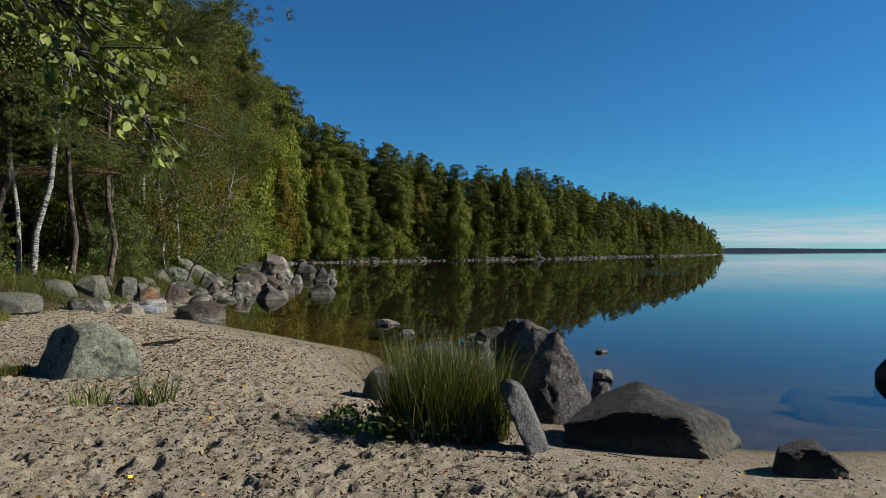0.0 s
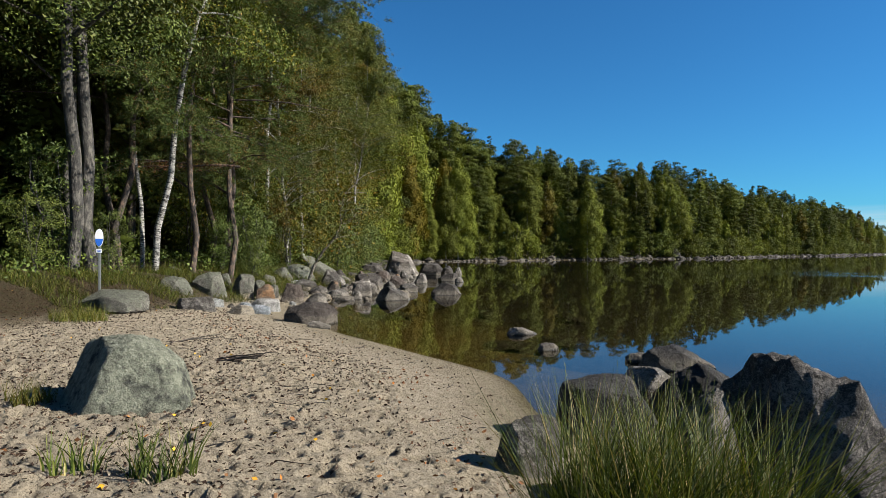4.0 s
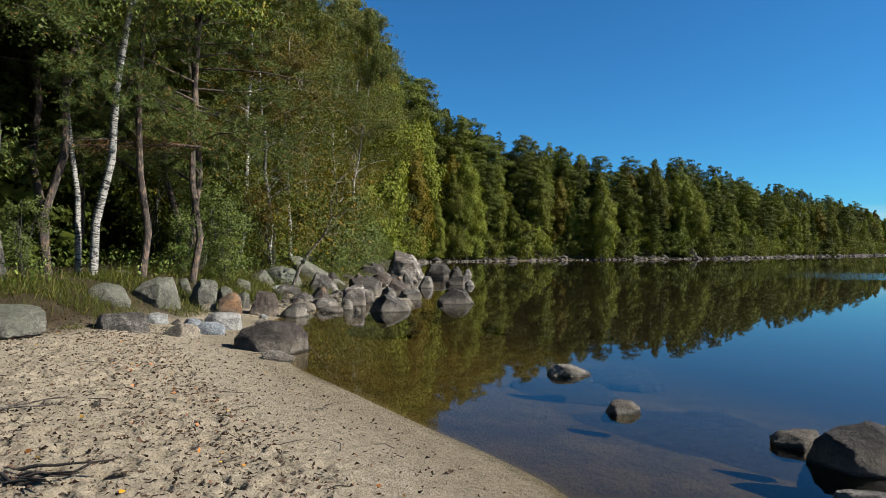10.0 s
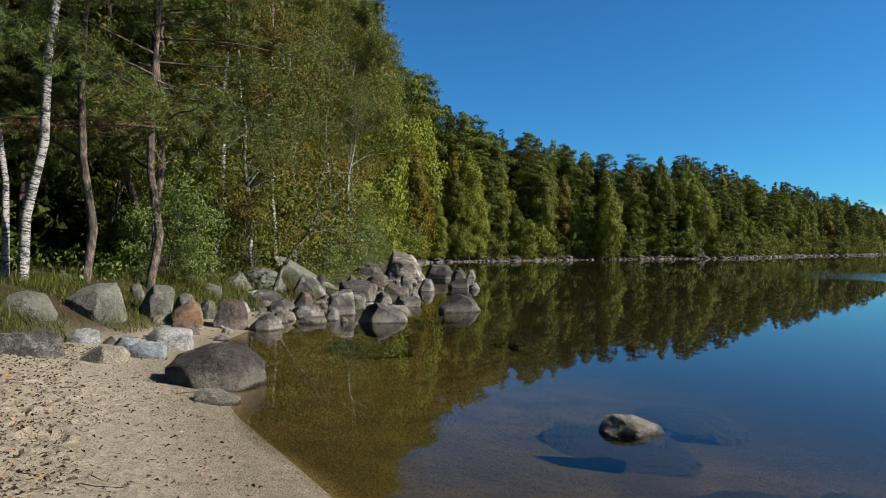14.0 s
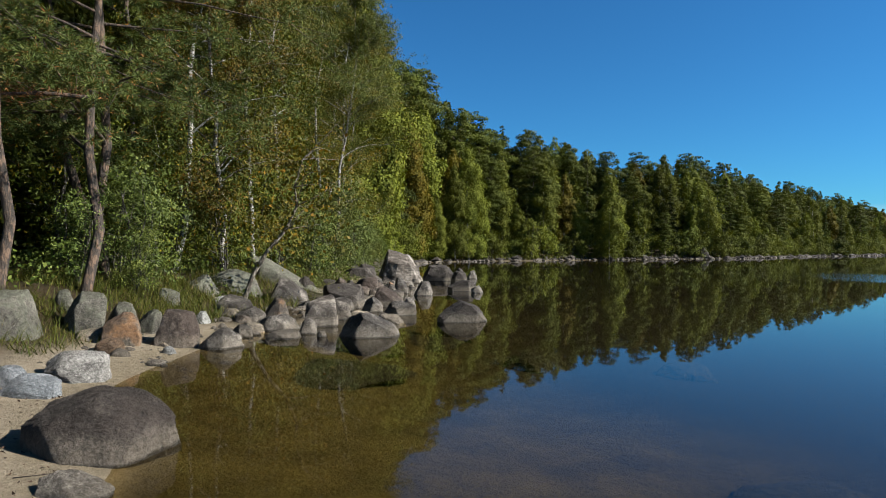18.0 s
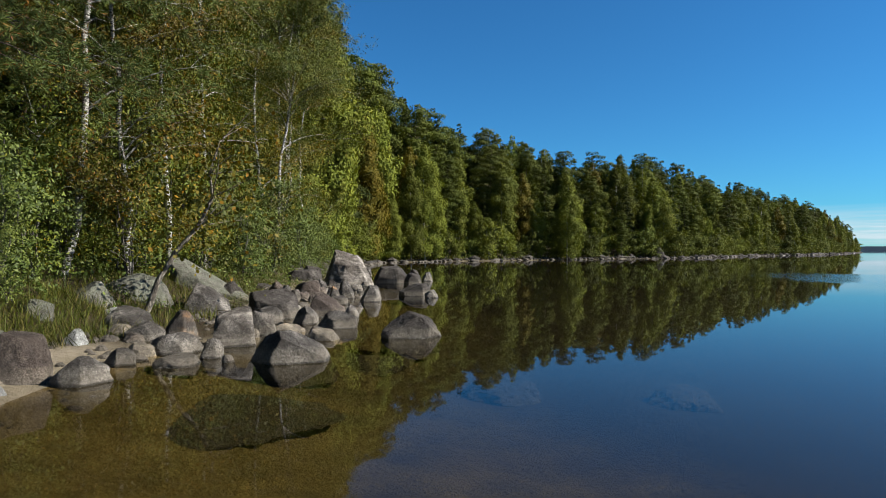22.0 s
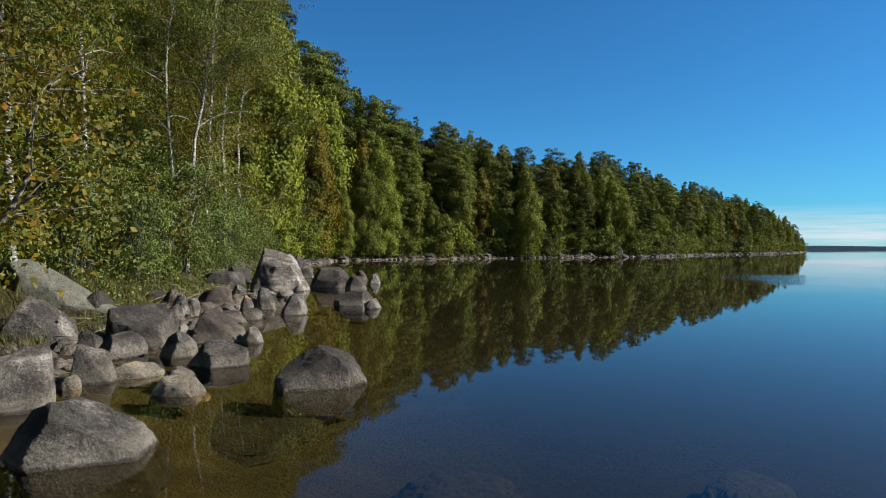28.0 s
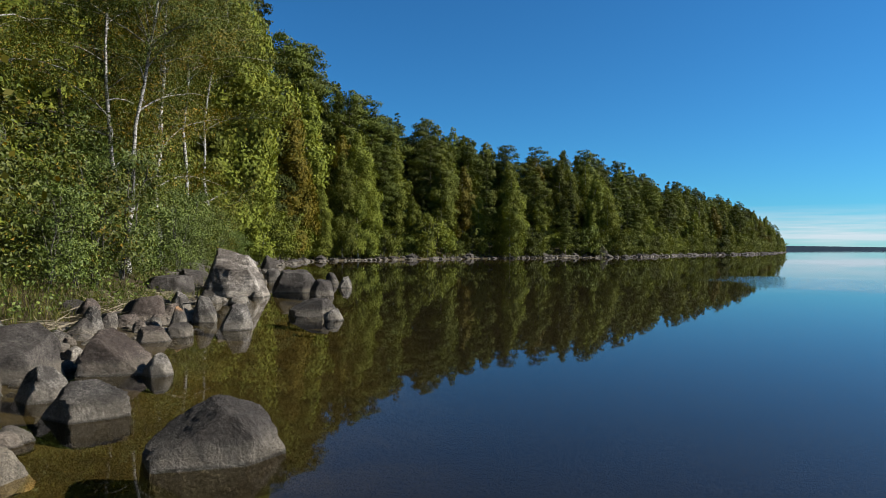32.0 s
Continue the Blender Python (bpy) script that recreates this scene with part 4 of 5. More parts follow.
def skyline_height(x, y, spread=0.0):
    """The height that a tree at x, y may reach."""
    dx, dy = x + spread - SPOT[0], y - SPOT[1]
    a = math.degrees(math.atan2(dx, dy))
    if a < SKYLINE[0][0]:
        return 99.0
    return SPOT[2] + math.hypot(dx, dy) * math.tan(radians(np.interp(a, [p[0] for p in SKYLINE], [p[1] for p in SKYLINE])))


def plant(key, x, y, scale=1.0, rot=0.0, lean=(0, 0), z=None, label="", fill=None):
    base = key.rstrip("0123456789")
    far = base.startswith("f")
    name, text, cat = KIND[base[1:] if far else base]
    trunk, crown = (TREES if key not in DISTANT else DISTANT if y > 125 or x < -13 and y < 75 else MIDDLE if 48 < y < 88 and x > -14 else TREES)[key]
    zb = z_at(x, y) if z is None else z
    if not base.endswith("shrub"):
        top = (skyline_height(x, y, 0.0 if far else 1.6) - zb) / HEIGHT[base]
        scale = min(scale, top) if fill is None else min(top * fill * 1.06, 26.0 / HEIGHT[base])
    e = thing(name, (x, y, zb - 0.03), label or (text + (" on the wooded headland" if far and y > 75 else " on the near bank")), cat, "forest trees", rot, scale, lean)
    part("trunk", trunk, e)
    part("crown", crown, e)
    return e


# ---------- forest ----------
rnd = random.Random(5)
# trees of the near bank
plant("alder0", -9.5, 13.1, 1.0, 0.4, (0, 0.09), label="thick grey alder trunk with dark leaves at the beach edge")
plant("alder0", -8.8, 11.9, 1.2, 2.0, (0, -0.01), label="thick grey alder trunk with dark leaves beside the signpost")
plant("alder0", -8.3, 12.1, 1.2, 4.1, (0, 0.13), label="leaning thick grey alder trunk at the beach edge")
plant("pine1", -7.5, 15.0, 0.9, 2.2)
plant("pine0", -8.8, 14.3, 1.0, 0.5)
plant("pine0", -9.6, 14.9, 0.95, 2.5)
plant("birch0", -8.0, 14.4, 0.85, 0.0, (0, 0.25), label="leaning white birch trunk among the shore trees")
plant("birch1", -8.5, 14.6, 0.62, 1.0)
plant("pine1", -6.9, 16.1, 0.95, 1.9, (0.0, 0.13))
plant("pine1", -7.0, 17.4, 1.0, 4.2)
plant("gold0", -6.5, 21.6, 0.85, 0.7)
plant("pine0", -8.2, 18.0, 1.0, 3.6)
plant("birch2", -7.4, 20.5, 0.8, 2.0)
plant("gold1", -6.3, 23.5, 0.85, 1.5)
plant("birch0", -6.9, 26.5, 0.85, 4.0)
plant("birch1", -5.9, 31.0, 0.9, 0.3, (0, 0.1))
plant("birch2", -6.3, 32.2, 0.85, 2.9, (0, 0.12))
plant("gold0", -6.6, 36.0, 1.1, 5.0)
plant("birch0", -8.2, 41.0, 1.05, 1.1)
plant("birch1", -8.4, 47.0, 1.08, 2.1)
plant("birch2", -9.0, 53.0, 1.05, 3.3)
plant("pine1", -10.5, 24.0, 1.1, 0.2)
plant("alder1", -9.3, 30.0, 1.1, 4.4)
plant("pine0", -10.0, 37.0, 1.15, 2.5)
for i in range(48):
    y = rnd.uniform(7, 62)
    x = float(np.interp(y, TREE_Y, TREE_X)) - rnd.uniform(4.0, 15)
    plant(rnd.choice(["fspruce0", "fspruce1", "fspruce2", "fpine1", "fbirch1", "fbirch2"]), x, y, rnd.uniform(0.8, 1.15), rnd.uniform(0, 6.28))
for i in range(26):
    plant(f"fspruce{i % 3}", -13.5 - 7.5 * rnd.random(), 5.0 + i * 1.0, rnd.uniform(0.9, 1.2), rnd.uniform(0, 6.28))
for i in range(38):
    y = 17.6 + i * 0.95
    x = float(np.interp(y, TREE_Y, TREE_X)) - rnd.uniform(0.2, 1.7)
    plant(f"shrub{rnd.randrange(3)}", x, y, rnd.uniform(0.55, 1.05), rnd.uniform(0, 6.28))
for x, y, s in ((-8.9, 11.0, 0.5), (-8.3, 12.6, 0.45), (-9.4, 12.4, 0.9), (-7.2, 16.6, 0.5), (-6.5, 17.2, 0.4)):
    plant("shrub0", x, y, s, x)
for i in range(22):
    y = rnd.uniform(18, 50)
    plant(f"shrub{rnd.randrange(3)}", float(np.interp(y, TREE_Y, TREE_X)) - rnd.uniform(1.8, 4), y, rnd.uniform(0.9, 1.5), rnd.uniform(0, 6.28))


def along(pts, spacing):
    """Points every so many metres along a line, with the normal to its left."""
    out, carry = [], 0.0
    for (ax, ay), (bx, by) in zip(pts, pts[1:]):
        L = math.hypot(bx - ax, by - ay)
        while carry < L:
            t = carry / L
            out.append((ax + (bx - ax) * t, ay + (by - ay) * t, -(by - ay) / L, (bx - ax) / L))
            carry += spacing
        carry -= L
    return out


FAR = [p for p in SHORE if p[1] >= 55]
MIX = ["fbirch0", "fbirch1", "fbirch2", "fpine0", "fpine1", "fpine2", "fspruce0", "fspruce1", "fspruce2", "fgold0", "fgold1"]
for row, (off, sp, lo, hi) in enumerate(((3.2, 3.6, 0.36, 0.78), (7.5, 3.8, 0.62, 0.97), (13, 4.2, 0.78, 1.04))):
    for x, y, nx, ny in along(FAR, sp):
        o = off + rnd.uniform(-2, 2)
        px, py = x + nx * o + rnd.uniform(-1.5, 1.5), y + ny * o + rnd.uniform(-1.5, 1.5)
        key = rnd.choices(MIX, [4.6 if py < 115 else 3.6] * 3 + [1.4 + row, 1.4 + row, 1.4 + row, 1.4 + row, 1.4 + row, 1.4 + row, 0.6, 0.6])[0]
        plant(key, px, py, 1.0, rnd.uniform(0, 6.28), fill=rnd.uniform(lo, hi))
for x, y, nx, ny in along(FAR, 2.2):
    o = rnd.uniform(0.9, 2.6)
    plant(f"fshrub{rnd.randrange(3)}", x + nx * o, y + ny * o, rnd.uniform(0.7, 1.5), rnd.uniform(0, 6.28))
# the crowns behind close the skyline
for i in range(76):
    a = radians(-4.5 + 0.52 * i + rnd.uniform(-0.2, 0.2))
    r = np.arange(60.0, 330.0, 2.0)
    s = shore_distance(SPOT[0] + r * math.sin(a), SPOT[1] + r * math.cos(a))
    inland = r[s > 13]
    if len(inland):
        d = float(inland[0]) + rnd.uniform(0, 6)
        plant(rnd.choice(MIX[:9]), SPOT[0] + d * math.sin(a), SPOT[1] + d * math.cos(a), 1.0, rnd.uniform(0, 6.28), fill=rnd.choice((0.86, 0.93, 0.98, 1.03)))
plant("fbirch1", -3.5, 105.0, 1.42, 1.0, fill=1.04)
plant("fpine1", 22, 150, 1.55, 1.0, fill=1.0)
plant("fpine2", 52, 150, 1.3, 2.0, fill=1.03)
plant("fpine0", 95, 185, 1.2, 3.0, fill=1.03)
for x, y in ((-8.6, 57.5), (-9.5, 61), (-10.5, 66), (-11.0, 71), (-12.5, 64), (-9.6, 74)):
    plant("fbirch0" if y < 65 else "fspruce1", x, y, 1.0, x, fill=rnd.uniform(0.9, 1.02))


# ---------- rocks ----------
boulder(-2.72, 3.05, 0.22, 1.1, 0.82, 0.55, "boulder", 0, [(-0.72, -0.5, 0.48, 0.42), (0.95, 0.0, 0.3, 0.8), (0.35, -0.75, 0.5, 0.66), (-0.15, 0.25, 0.95, 0.82), (0.6, 0.1, 0.8, 0.76)])
boulder(6.11, 2.38, 0.0, 0.6, 0.48, 0.3, "dark", -10, SHAPES["loaf"])
boulder(0.97, 0.42, 0.32, 0.54, 0.28, 0.11, "slab", -12, [(0, -0.2, 1, 0.8)], sink=0.5, tilt=66, worn=9.0, rough=0.5, label="smooth grey stone slab leaning beside the tall grass")
boulder(0.92, 1.55, 0.1, 0.42, 0.4, 0.60, "grey", 0, SHAPES["dome"], label="pale rounded stone behind the tall grass")
rock(0.86, 3.15, 0.0, 0.82, 0.6, 0.46, "black", "brow")
rock(1.80, 3.65, 0.0, 0.86, 0.6, 0.46, "black", "hump")
boulder(1.50, 1.72, 0.02, 1.02, 0.85, 0.86, "upright", 0, SHAPES["monolith"], rough=1.9, level=5)
rock(2.03, 0.57, 0.08, 1.36, 0.89, 0.35, "black", "crag")
rock(2.66, -0.28, 0.12, 0.50, 0.33, 0.15, "black", "crag")
rock(2.25, 1.97, 0.00, 0.24, 0.17, 0.21, "grey", "wedge")
rock(2.74, 2.96, 0.00, 0.25, 0.17, 0.12, "grey", "flat")
rock(3.55, 4.80, 0.00, 0.19, 0.11, 0.05, "dark", "flat")
rock(0.18, 2.25, 0.16, 0.41, 0.28, 0.21, "grey", "loaf")
rock(1.74, 4.88, 0.00, 0.62, 0.42, 0.20, "grey", "ridge")
rock(2.32, 5.94, 0.00, 0.86, 0.50, 0.27, "black", "hump")
rock(2.02, 6.33, 0.00, 0.35, 0.21, 0.11, "dark", "flat")
rock(0.80, 8.90, 0.00, 0.51, 0.30, 0.11, "grey", "ridge")
rock(0.99, 7.25, 0.00, 0.31, 0.21, 0.10, "dark", "loaf")
# the stony point
rock(-2.13, 16.20, 0.00, 0.98, 0.71, 0.38, "grey", "ridge")
rock(-3.22, 17.47, 0.00, 0.64, 0.47, 0.57, "band", "block")
rock(-4.83, 20.87, 0.08, 1.14, 0.83, 0.66, "grey", "cone")
rock(-6.01, 20.67, 0.20, 1.32, 1.15, 0.73, "cap", "loaf")
rock(-4.22, 18.07, 0.03, 0.48, 0.35, 0.44, "rustgrey", "wedge")
rock(-3.85, 16.90, 0.00, 0.72, 0.53, 0.26, "grey", "dome")
rock(-3.19, 16.44, 0.00, 0.30, 0.23, 0.25, "grey", "cone")
rock(-3.47, 15.91, -0.03, 0.61, 0.44, 0.15, "dark", "flat")
rock(-4.64, 17.72, 0.03, 0.65, 0.48, 0.32, "grey", "wedge")
rock(-5.56, 18.82, 0.08, 0.76, 0.56, 0.37, "pale", "flat")
rock(-3.11, 18.64, 0.00, 0.49, 0.36, 0.41, "rustgrey", "cone")
rock(-3.55, 21.21, 0.05, 1.09, 0.85, 0.54, "dark", "slab")
rock(-3.46, 20.20, 0.00, 0.67, 0.49, 0.31, "grey", "flat")
rock(-2.69, 20.13, 0.00, 0.49, 0.36, 0.34, "grey", "ridge")
rock(-2.01, 19.46, 0.00, 0.75, 0.44, 0.30, "grey", "prow")
rock(-2.49, 21.48, 0.00, 0.82, 0.60, 0.50, "brown", "lean")
rock(-1.96, 21.21, 0.00, 0.33, 0.25, 0.24, "grey", "dome")
rock(-2.02, 18.04, 0.00, 0.49, 0.36, 0.16, "tan", "flat")
rock(-2.74, 18.94, 0.00, 0.54, 0.40, 0.13, "tan", "flat")
rock(-3.79, 26.21, 0.03, 0.78, 0.58, 0.50, "brown", "dome")
rock(-3.75, 28.47, 0.02, 0.43, 0.32, 0.44, "grey", "wedge")
rock(-2.91, 25.24, 0.00, 0.31, 0.23, 0.41, "rustgrey", "cone")
rock(-2.72, 26.36, 0.00, 0.51, 0.38, 0.52, "grey", "cone")
rock(-1.91, 25.20, 0.00, 0.56, 0.42, 0.45, "grey", "cone")
rock(-3.45, 32.90, 0.00, 2.08, 1.72, 1.41, "band", "monolith")
rock(-5.00, 31.70, 0.15, 1.58, 1.16, 0.53, "dark", "loaf")
rock(-5.10, 34.36, 0.15, 0.87, 0.64, 0.60, "dark", "flat")
rock(-1.78, 34.43, 0.00, 1.66, 0.99, 0.73, "dark", "loaf")
rock(-2.05, 35.44, 0.00, 0.69, 0.51, 0.31, "pale", "flat")
rock(-0.90, 32.75, 0.00, 0.74, 0.55, 0.50, "dark", "dome")
rock(-0.92, 38.98, 0.00, 0.52, 0.39, 0.46, "dark", "dome")
rock(-0.33, 36.44, 0.00, 0.50, 0.37, 0.42, "grey", "cone")
rock(-0.72, 27.30, 0.00, 1.05, 0.60, 0.38, "dark", "wedge")
rock(-0.24, 26.39, 0.00, 0.38, 0.29, 0.23, "grey", "dome")
rock(-0.66, 18.32, 0.00, 0.97, 0.66, 0.39, "dark", "hump_right")
rock(-5.20, 23.26, 0.10, 0.95, 0.70, 0.56, "dark", "wedge")
rock(-4.00, 20.58, 0.05, 0.35, 0.26, 0.23, "dark", "loaf")
rock(-3.19, 18.31, 0.00, 0.23, 0.17, 0.14, "tan", "dome")
rock(-2.87, 16.10, -0.05, 0.17, 0.13, 0.15, "dark", "dome")
rock(-4.54, 25.64, 0.12, 0.44, 0.33, 0.41, "brown", "dome")
rock(-4.02, 24.52, 0.08, 0.39, 0.29, 0.42, "grey", "wedge")
rock(-3.88, 24.71, 0.06, 0.33, 0.24, 0.32, "rustgrey", "dome")
rock(-5.03, 26.22, 0.15, 0.57, 0.43, 0.30, "dark", "loaf")
rock(-3.37, 24.84, 0.00, 0.24, 0.18, 0.23, "brown", "dome")
rock(-2.82, 24.32, 0.00, 0.46, 0.34, 0.14, "grey", "flat")
rock(-3.94, 21.94, 0.10, 0.34, 0.25, 0.18, "grey", "dome")
rock(-2.22, 18.77, 0.00, 0.27, 0.20, 0.11, "dark", "flat")
rock(-2.18, 19.94, 0.00, 0.21, 0.16, 0.13, "dark", "dome")
rock(-3.56, 41.24, 0.05, 0.70, 0.52, 0.50, "grey", "loaf")
rock(-5.34, 35.28, 0.10, 0.85, 0.63, 0.39, "dark", "loaf")
rock(-2.24, 18.69, 0.00, 0.25, 0.18, 0.11, "brown", "cone")
rock(-2.85, 23.80, 0.00, 0.48, 0.35, 0.25, "brown", "flat")
rock(-3.59, 27.20, 0.05, 0.46, 0.34, 0.25, "brown", "dome")
rock(-3.14, 26.35, 0.00, 0.31, 0.23, 0.30, "grey", "wedge")
rock(-5.09, 50.34, 0.10, 0.95, 0.71, 0.87, "dark", "dome")
rock(-5.28, 14.61, 0.09, 0.55, 0.40, 0.44, "rustgrey", "block")
rock(-5.13, 13.99, 0.08, 0.38, 0.29, 0.18, "rust", "loaf")
rock(-4.67, 14.96, 0.05, 0.67, 0.55, 0.49, "brown", "loaf")
rock(-4.03, 14.91, 0.00, 0.59, 0.43, 0.29, "grey", "wedge")
rock(-4.13, 15.96, 0.00, 0.38, 0.28, 0.20, "grey", "flat")
rock(-4.17, 16.62, 0.00, 0.40, 0.30, 0.17, "tan", "flat")
rock(-4.75, 14.75, 0.03, 0.25, 0.19, 0.11, "tan", "flat")
rock(-4.49, 14.31, 0.02, 0.19, 0.14, 0.09, "pale", "flat")
rock(-5.21, 16.94, 0.10, 0.35, 0.26, 0.22, "pale", "wedge")
rock(-4.99, 17.75, 0.06, 0.42, 0.31, 0.23, "tan", "loaf")
rock(-5.18, 18.42, 0.12, 0.89, 0.66, 0.37, "grey", "dome")
rock(-6.17, 19.26, 0.30, 0.84, 0.75, 0.56, "lichen", "dome")
rock(-6.17, 17.66, 0.35, 0.53, 0.39, 0.31, "lichen", "flat")
rock(-7.60, 16.67, 0.30, 0.47, 0.35, 0.46, "lichen", "wedge")
rock(-7.61, 17.75, 0.30, 0.77, 0.57, 0.44, "lichen", "loaf")
rock(-6.60, 16.20, 0.16, 0.38, 0.28, 0.33, "brown", "dome")
rock(-6.55, 16.94, 0.16, 0.50, 0.37, 0.30, "grey", "flat")
rock(-5.46, 15.67, 0.10, 0.41, 0.30, 0.38, "lichen", "wedge")
rock(-4.66, 12.59, 0.06, 0.68, 0.53, 0.25, "speck", "flat")
rock(-5.75, 14.54, 0.10, 0.40, 0.30, 0.20, "tan", "flat")
rock(-4.89, 13.84, 0.05, 0.27, 0.20, 0.10, "dark", "flat")
rock(-4.30, 13.55, 0.00, 0.26, 0.19, 0.07, "grey", "flat")
rock(-8.04, 19.58, 0.40, 0.47, 0.35, 0.30, "lichen", "flat")
rock(-6.06, 18.99, 0.15, 0.31, 0.23, 0.12, "tan", "dome")
rock(-5.70, 11.22, 0.10, 0.90, 0.62, 0.35, "grey", "loaf")
rock(-5.73, 12.36, 0.12, 0.46, 0.34, 0.20, "pale", "flat")
rock(-4.79, 11.19, 0.08, 0.64, 0.38, 0.21, "tan", "wedge")
rock(-4.54, 11.78, 0.06, 0.47, 0.35, 0.17, "blue", "flat")
rock(-4.92, 12.04, 0.09, 0.40, 0.30, 0.18, "blue", "dome")
rock(-5.38, 12.39, 0.10, 0.21, 0.16, 0.12, "dark", "dome")
rock(-6.89, 12.84, 0.38, 0.84, 0.62, 0.43, "lichen", "loaf")
rock(-8.19, 15.65, 0.50, 0.56, 0.42, 0.47, "lichen", "dome")
rock(-6.53, 13.90, 0.34, 0.88, 0.78, 0.54, "lichen", "loaf")
rock(-8.66, 15.50, 0.60, 0.49, 0.36, 0.33, "dark", "dome")
rock(-6.60, 15.38, 0.45, 0.34, 0.26, 0.34, "lichen", "dome")
rock(-5.92, 14.84, 0.40, 0.57, 0.42, 0.39, "lichen", "flat")
rock(-5.68, 15.32, 0.30, 0.41, 0.31, 0.31, "lichen", "flat")
rock(-2.77, 9.59, 0.00, 0.43, 0.25, 0.12, "grey", "flat")
rock(-3.13, 10.42, 0.01, 1.06, 0.78, 0.40, "dome", "whale")


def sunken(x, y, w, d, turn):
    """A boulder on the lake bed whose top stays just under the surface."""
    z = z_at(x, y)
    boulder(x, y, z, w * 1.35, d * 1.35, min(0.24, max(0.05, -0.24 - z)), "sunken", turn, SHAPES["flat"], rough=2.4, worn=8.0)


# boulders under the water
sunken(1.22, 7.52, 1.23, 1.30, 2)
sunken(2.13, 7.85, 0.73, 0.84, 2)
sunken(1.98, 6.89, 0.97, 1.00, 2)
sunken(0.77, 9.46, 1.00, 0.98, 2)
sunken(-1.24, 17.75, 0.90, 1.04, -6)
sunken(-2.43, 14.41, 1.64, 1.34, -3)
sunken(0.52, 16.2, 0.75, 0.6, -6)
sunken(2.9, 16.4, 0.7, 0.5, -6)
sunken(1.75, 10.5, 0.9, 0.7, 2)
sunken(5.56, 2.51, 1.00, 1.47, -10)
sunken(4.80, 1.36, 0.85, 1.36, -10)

boulder(-6.6, 9.75, 0.42, 1.25, 0.85, 0.26, "lichen", 5, SHAPES["flat"], sink=0.5)


def filler_rocks():
    """Smaller blocks wedged between the large ones of the point."""
    rf = random.Random(19)
    for y0, y1, n in ((16.8, 20, 8), (20, 24, 18), (24, 33, 22)):
        for _ in range(n):
            y = rf.uniform(y0, y1)
            x = float(np.interp(y, [16, 18, 20, 23, 27, 33], [-4.3, -3.8, -3.5, -3.4, -3.3, -3.4])) + rf.uniform(-0.9, 0.75)
            w = rf.uniform(0.2, 0.42) * (1.3 if y > 24 else 1)
            boulder(x, y, max(-0.02, z_at(x, y)) - 0.03, w, w * rf.uniform(0.6, 0.95), w * rf.uniform(0.4, 0.7), rf.choice(("grey", "grey", "dark", "brown")), rf.uniform(-25, 25), SHAPES[rf.choice(("cone", "flat", "wedge", "loaf", "dome"))])


filler_rocks()
boulder(-5.6, 23.2, 0.58, 2.5, 0.8, 0.26, "lichen", -6, SHAPES["flat"], 0.9, tilt=27, label="long grey granite slab leaning up the grassy bank")
boulder(36.5, 106.8, 0, 2.6, 1.8, 2.2, "dark", 0, SHAPES["dome"])


# ---------- grass ----------
def blades(name, spots, height, rs, mat, width=0.006, bend=0.35, segs=3):
    """Many curved tapering blades rooted at spots."""
    P = np.asarray(spots, float)
    n = len(P)
    az, h = rs.uniform(0, 6.28, n), height * rs.uniform(0.45, 1.1, n)
    lean, curl = rs.uniform(0, bend, n), rs.uniform(0.1, bend * 2.2, n)
    d = np.stack([np.cos(az), np.sin(az), 0 * az], 1)
    side = np.stack([-np.sin(az + 0.6), np.cos(az + 0.6), 0 * az], 1)
    rows = []
    for k in range(segs + 1):
        u = k / segs
        c = P + d * (h * (lean * u + curl * u * u * 0.6))[:, None]
        c[:, 2] += h * (u - 0.35 * curl * u * u)
        w = width * (1 - 0.92 * u)
        rows += [c - side * w, c + side * w]
    V = np.stack(rows, 1).reshape(-1, 3)
    m = 2 * (segs + 1)
    q = np.array([[2 * k, 2 * k + 1, 2 * k + 3, 2 * k + 2] for k in range(segs)])
    Fc = (np.arange(n)[:, None, None] * m + q[None]).reshape(-1, 4)
    return mesh_from(name, V, Fc, mat)


def scatter_round(n, x, y, rx, ry, rs):
    a, r = rs.uniform(0, 6.28, n), np.sqrt(rs.uniform(0, 1, n))
    px, py = x + np.cos(a) * r * rx, y + np.sin(a) * r * ry
    return np.stack([px, py, ground_height(px, py)[0] - 0.01], 1)


def tuft(x, y, rx, ry, height, n, label, mat=REED_LEAF, seed=1, width=0.006, bend=0.35):
    rs = np.random.RandomState(seed)
    e = thing("grass_tuft", (x, y, z_at(x, y)), label, "grass", "beach grass")
    P = scatter_round(n, x, y, rx, ry, rs) - np.array([x, y, z_at(x, y)])
    part("foliage", blades("foliage", P, height, rs, mat, width, bend, 4), e)
    return e


reeds = tuft(0.52, 0.78, 0.46, 0.30, 0.80, 2700, "dense clump of tall green grass beside dark boulders", seed=3, width=0.0050, bend=0.36)
rs = np.random.RandomState(9)
part("undergrowth", leaves("undergrowth", scatter_round(700, 0.25, 0.76, 0.65, 0.32, rs) + rs.uniform(0, 1, (700, 1)) * np.array([[0, 0, 0.2]]) - np.array([0.52, 0.78, z_at(0.52, 0.78)]), 0.06, ALDER_LEAF, rs, 0.5), reeds)
part("dry_grass", blades("dry_grass", scatter_round(220, 0.52, 0.68, 0.5, 0.3, rs) - np.array([0.52, 0.78, z_at(0.52, 0.78)]), 0.35, rs, bpy.data.materials["driftwood_grey"], 0.003, 0.7), reeds)
tuft(-1.72, 1.55, 0.16, 0.12, 0.32, 90, "small green grass tuft growing in the sand", seed=4)
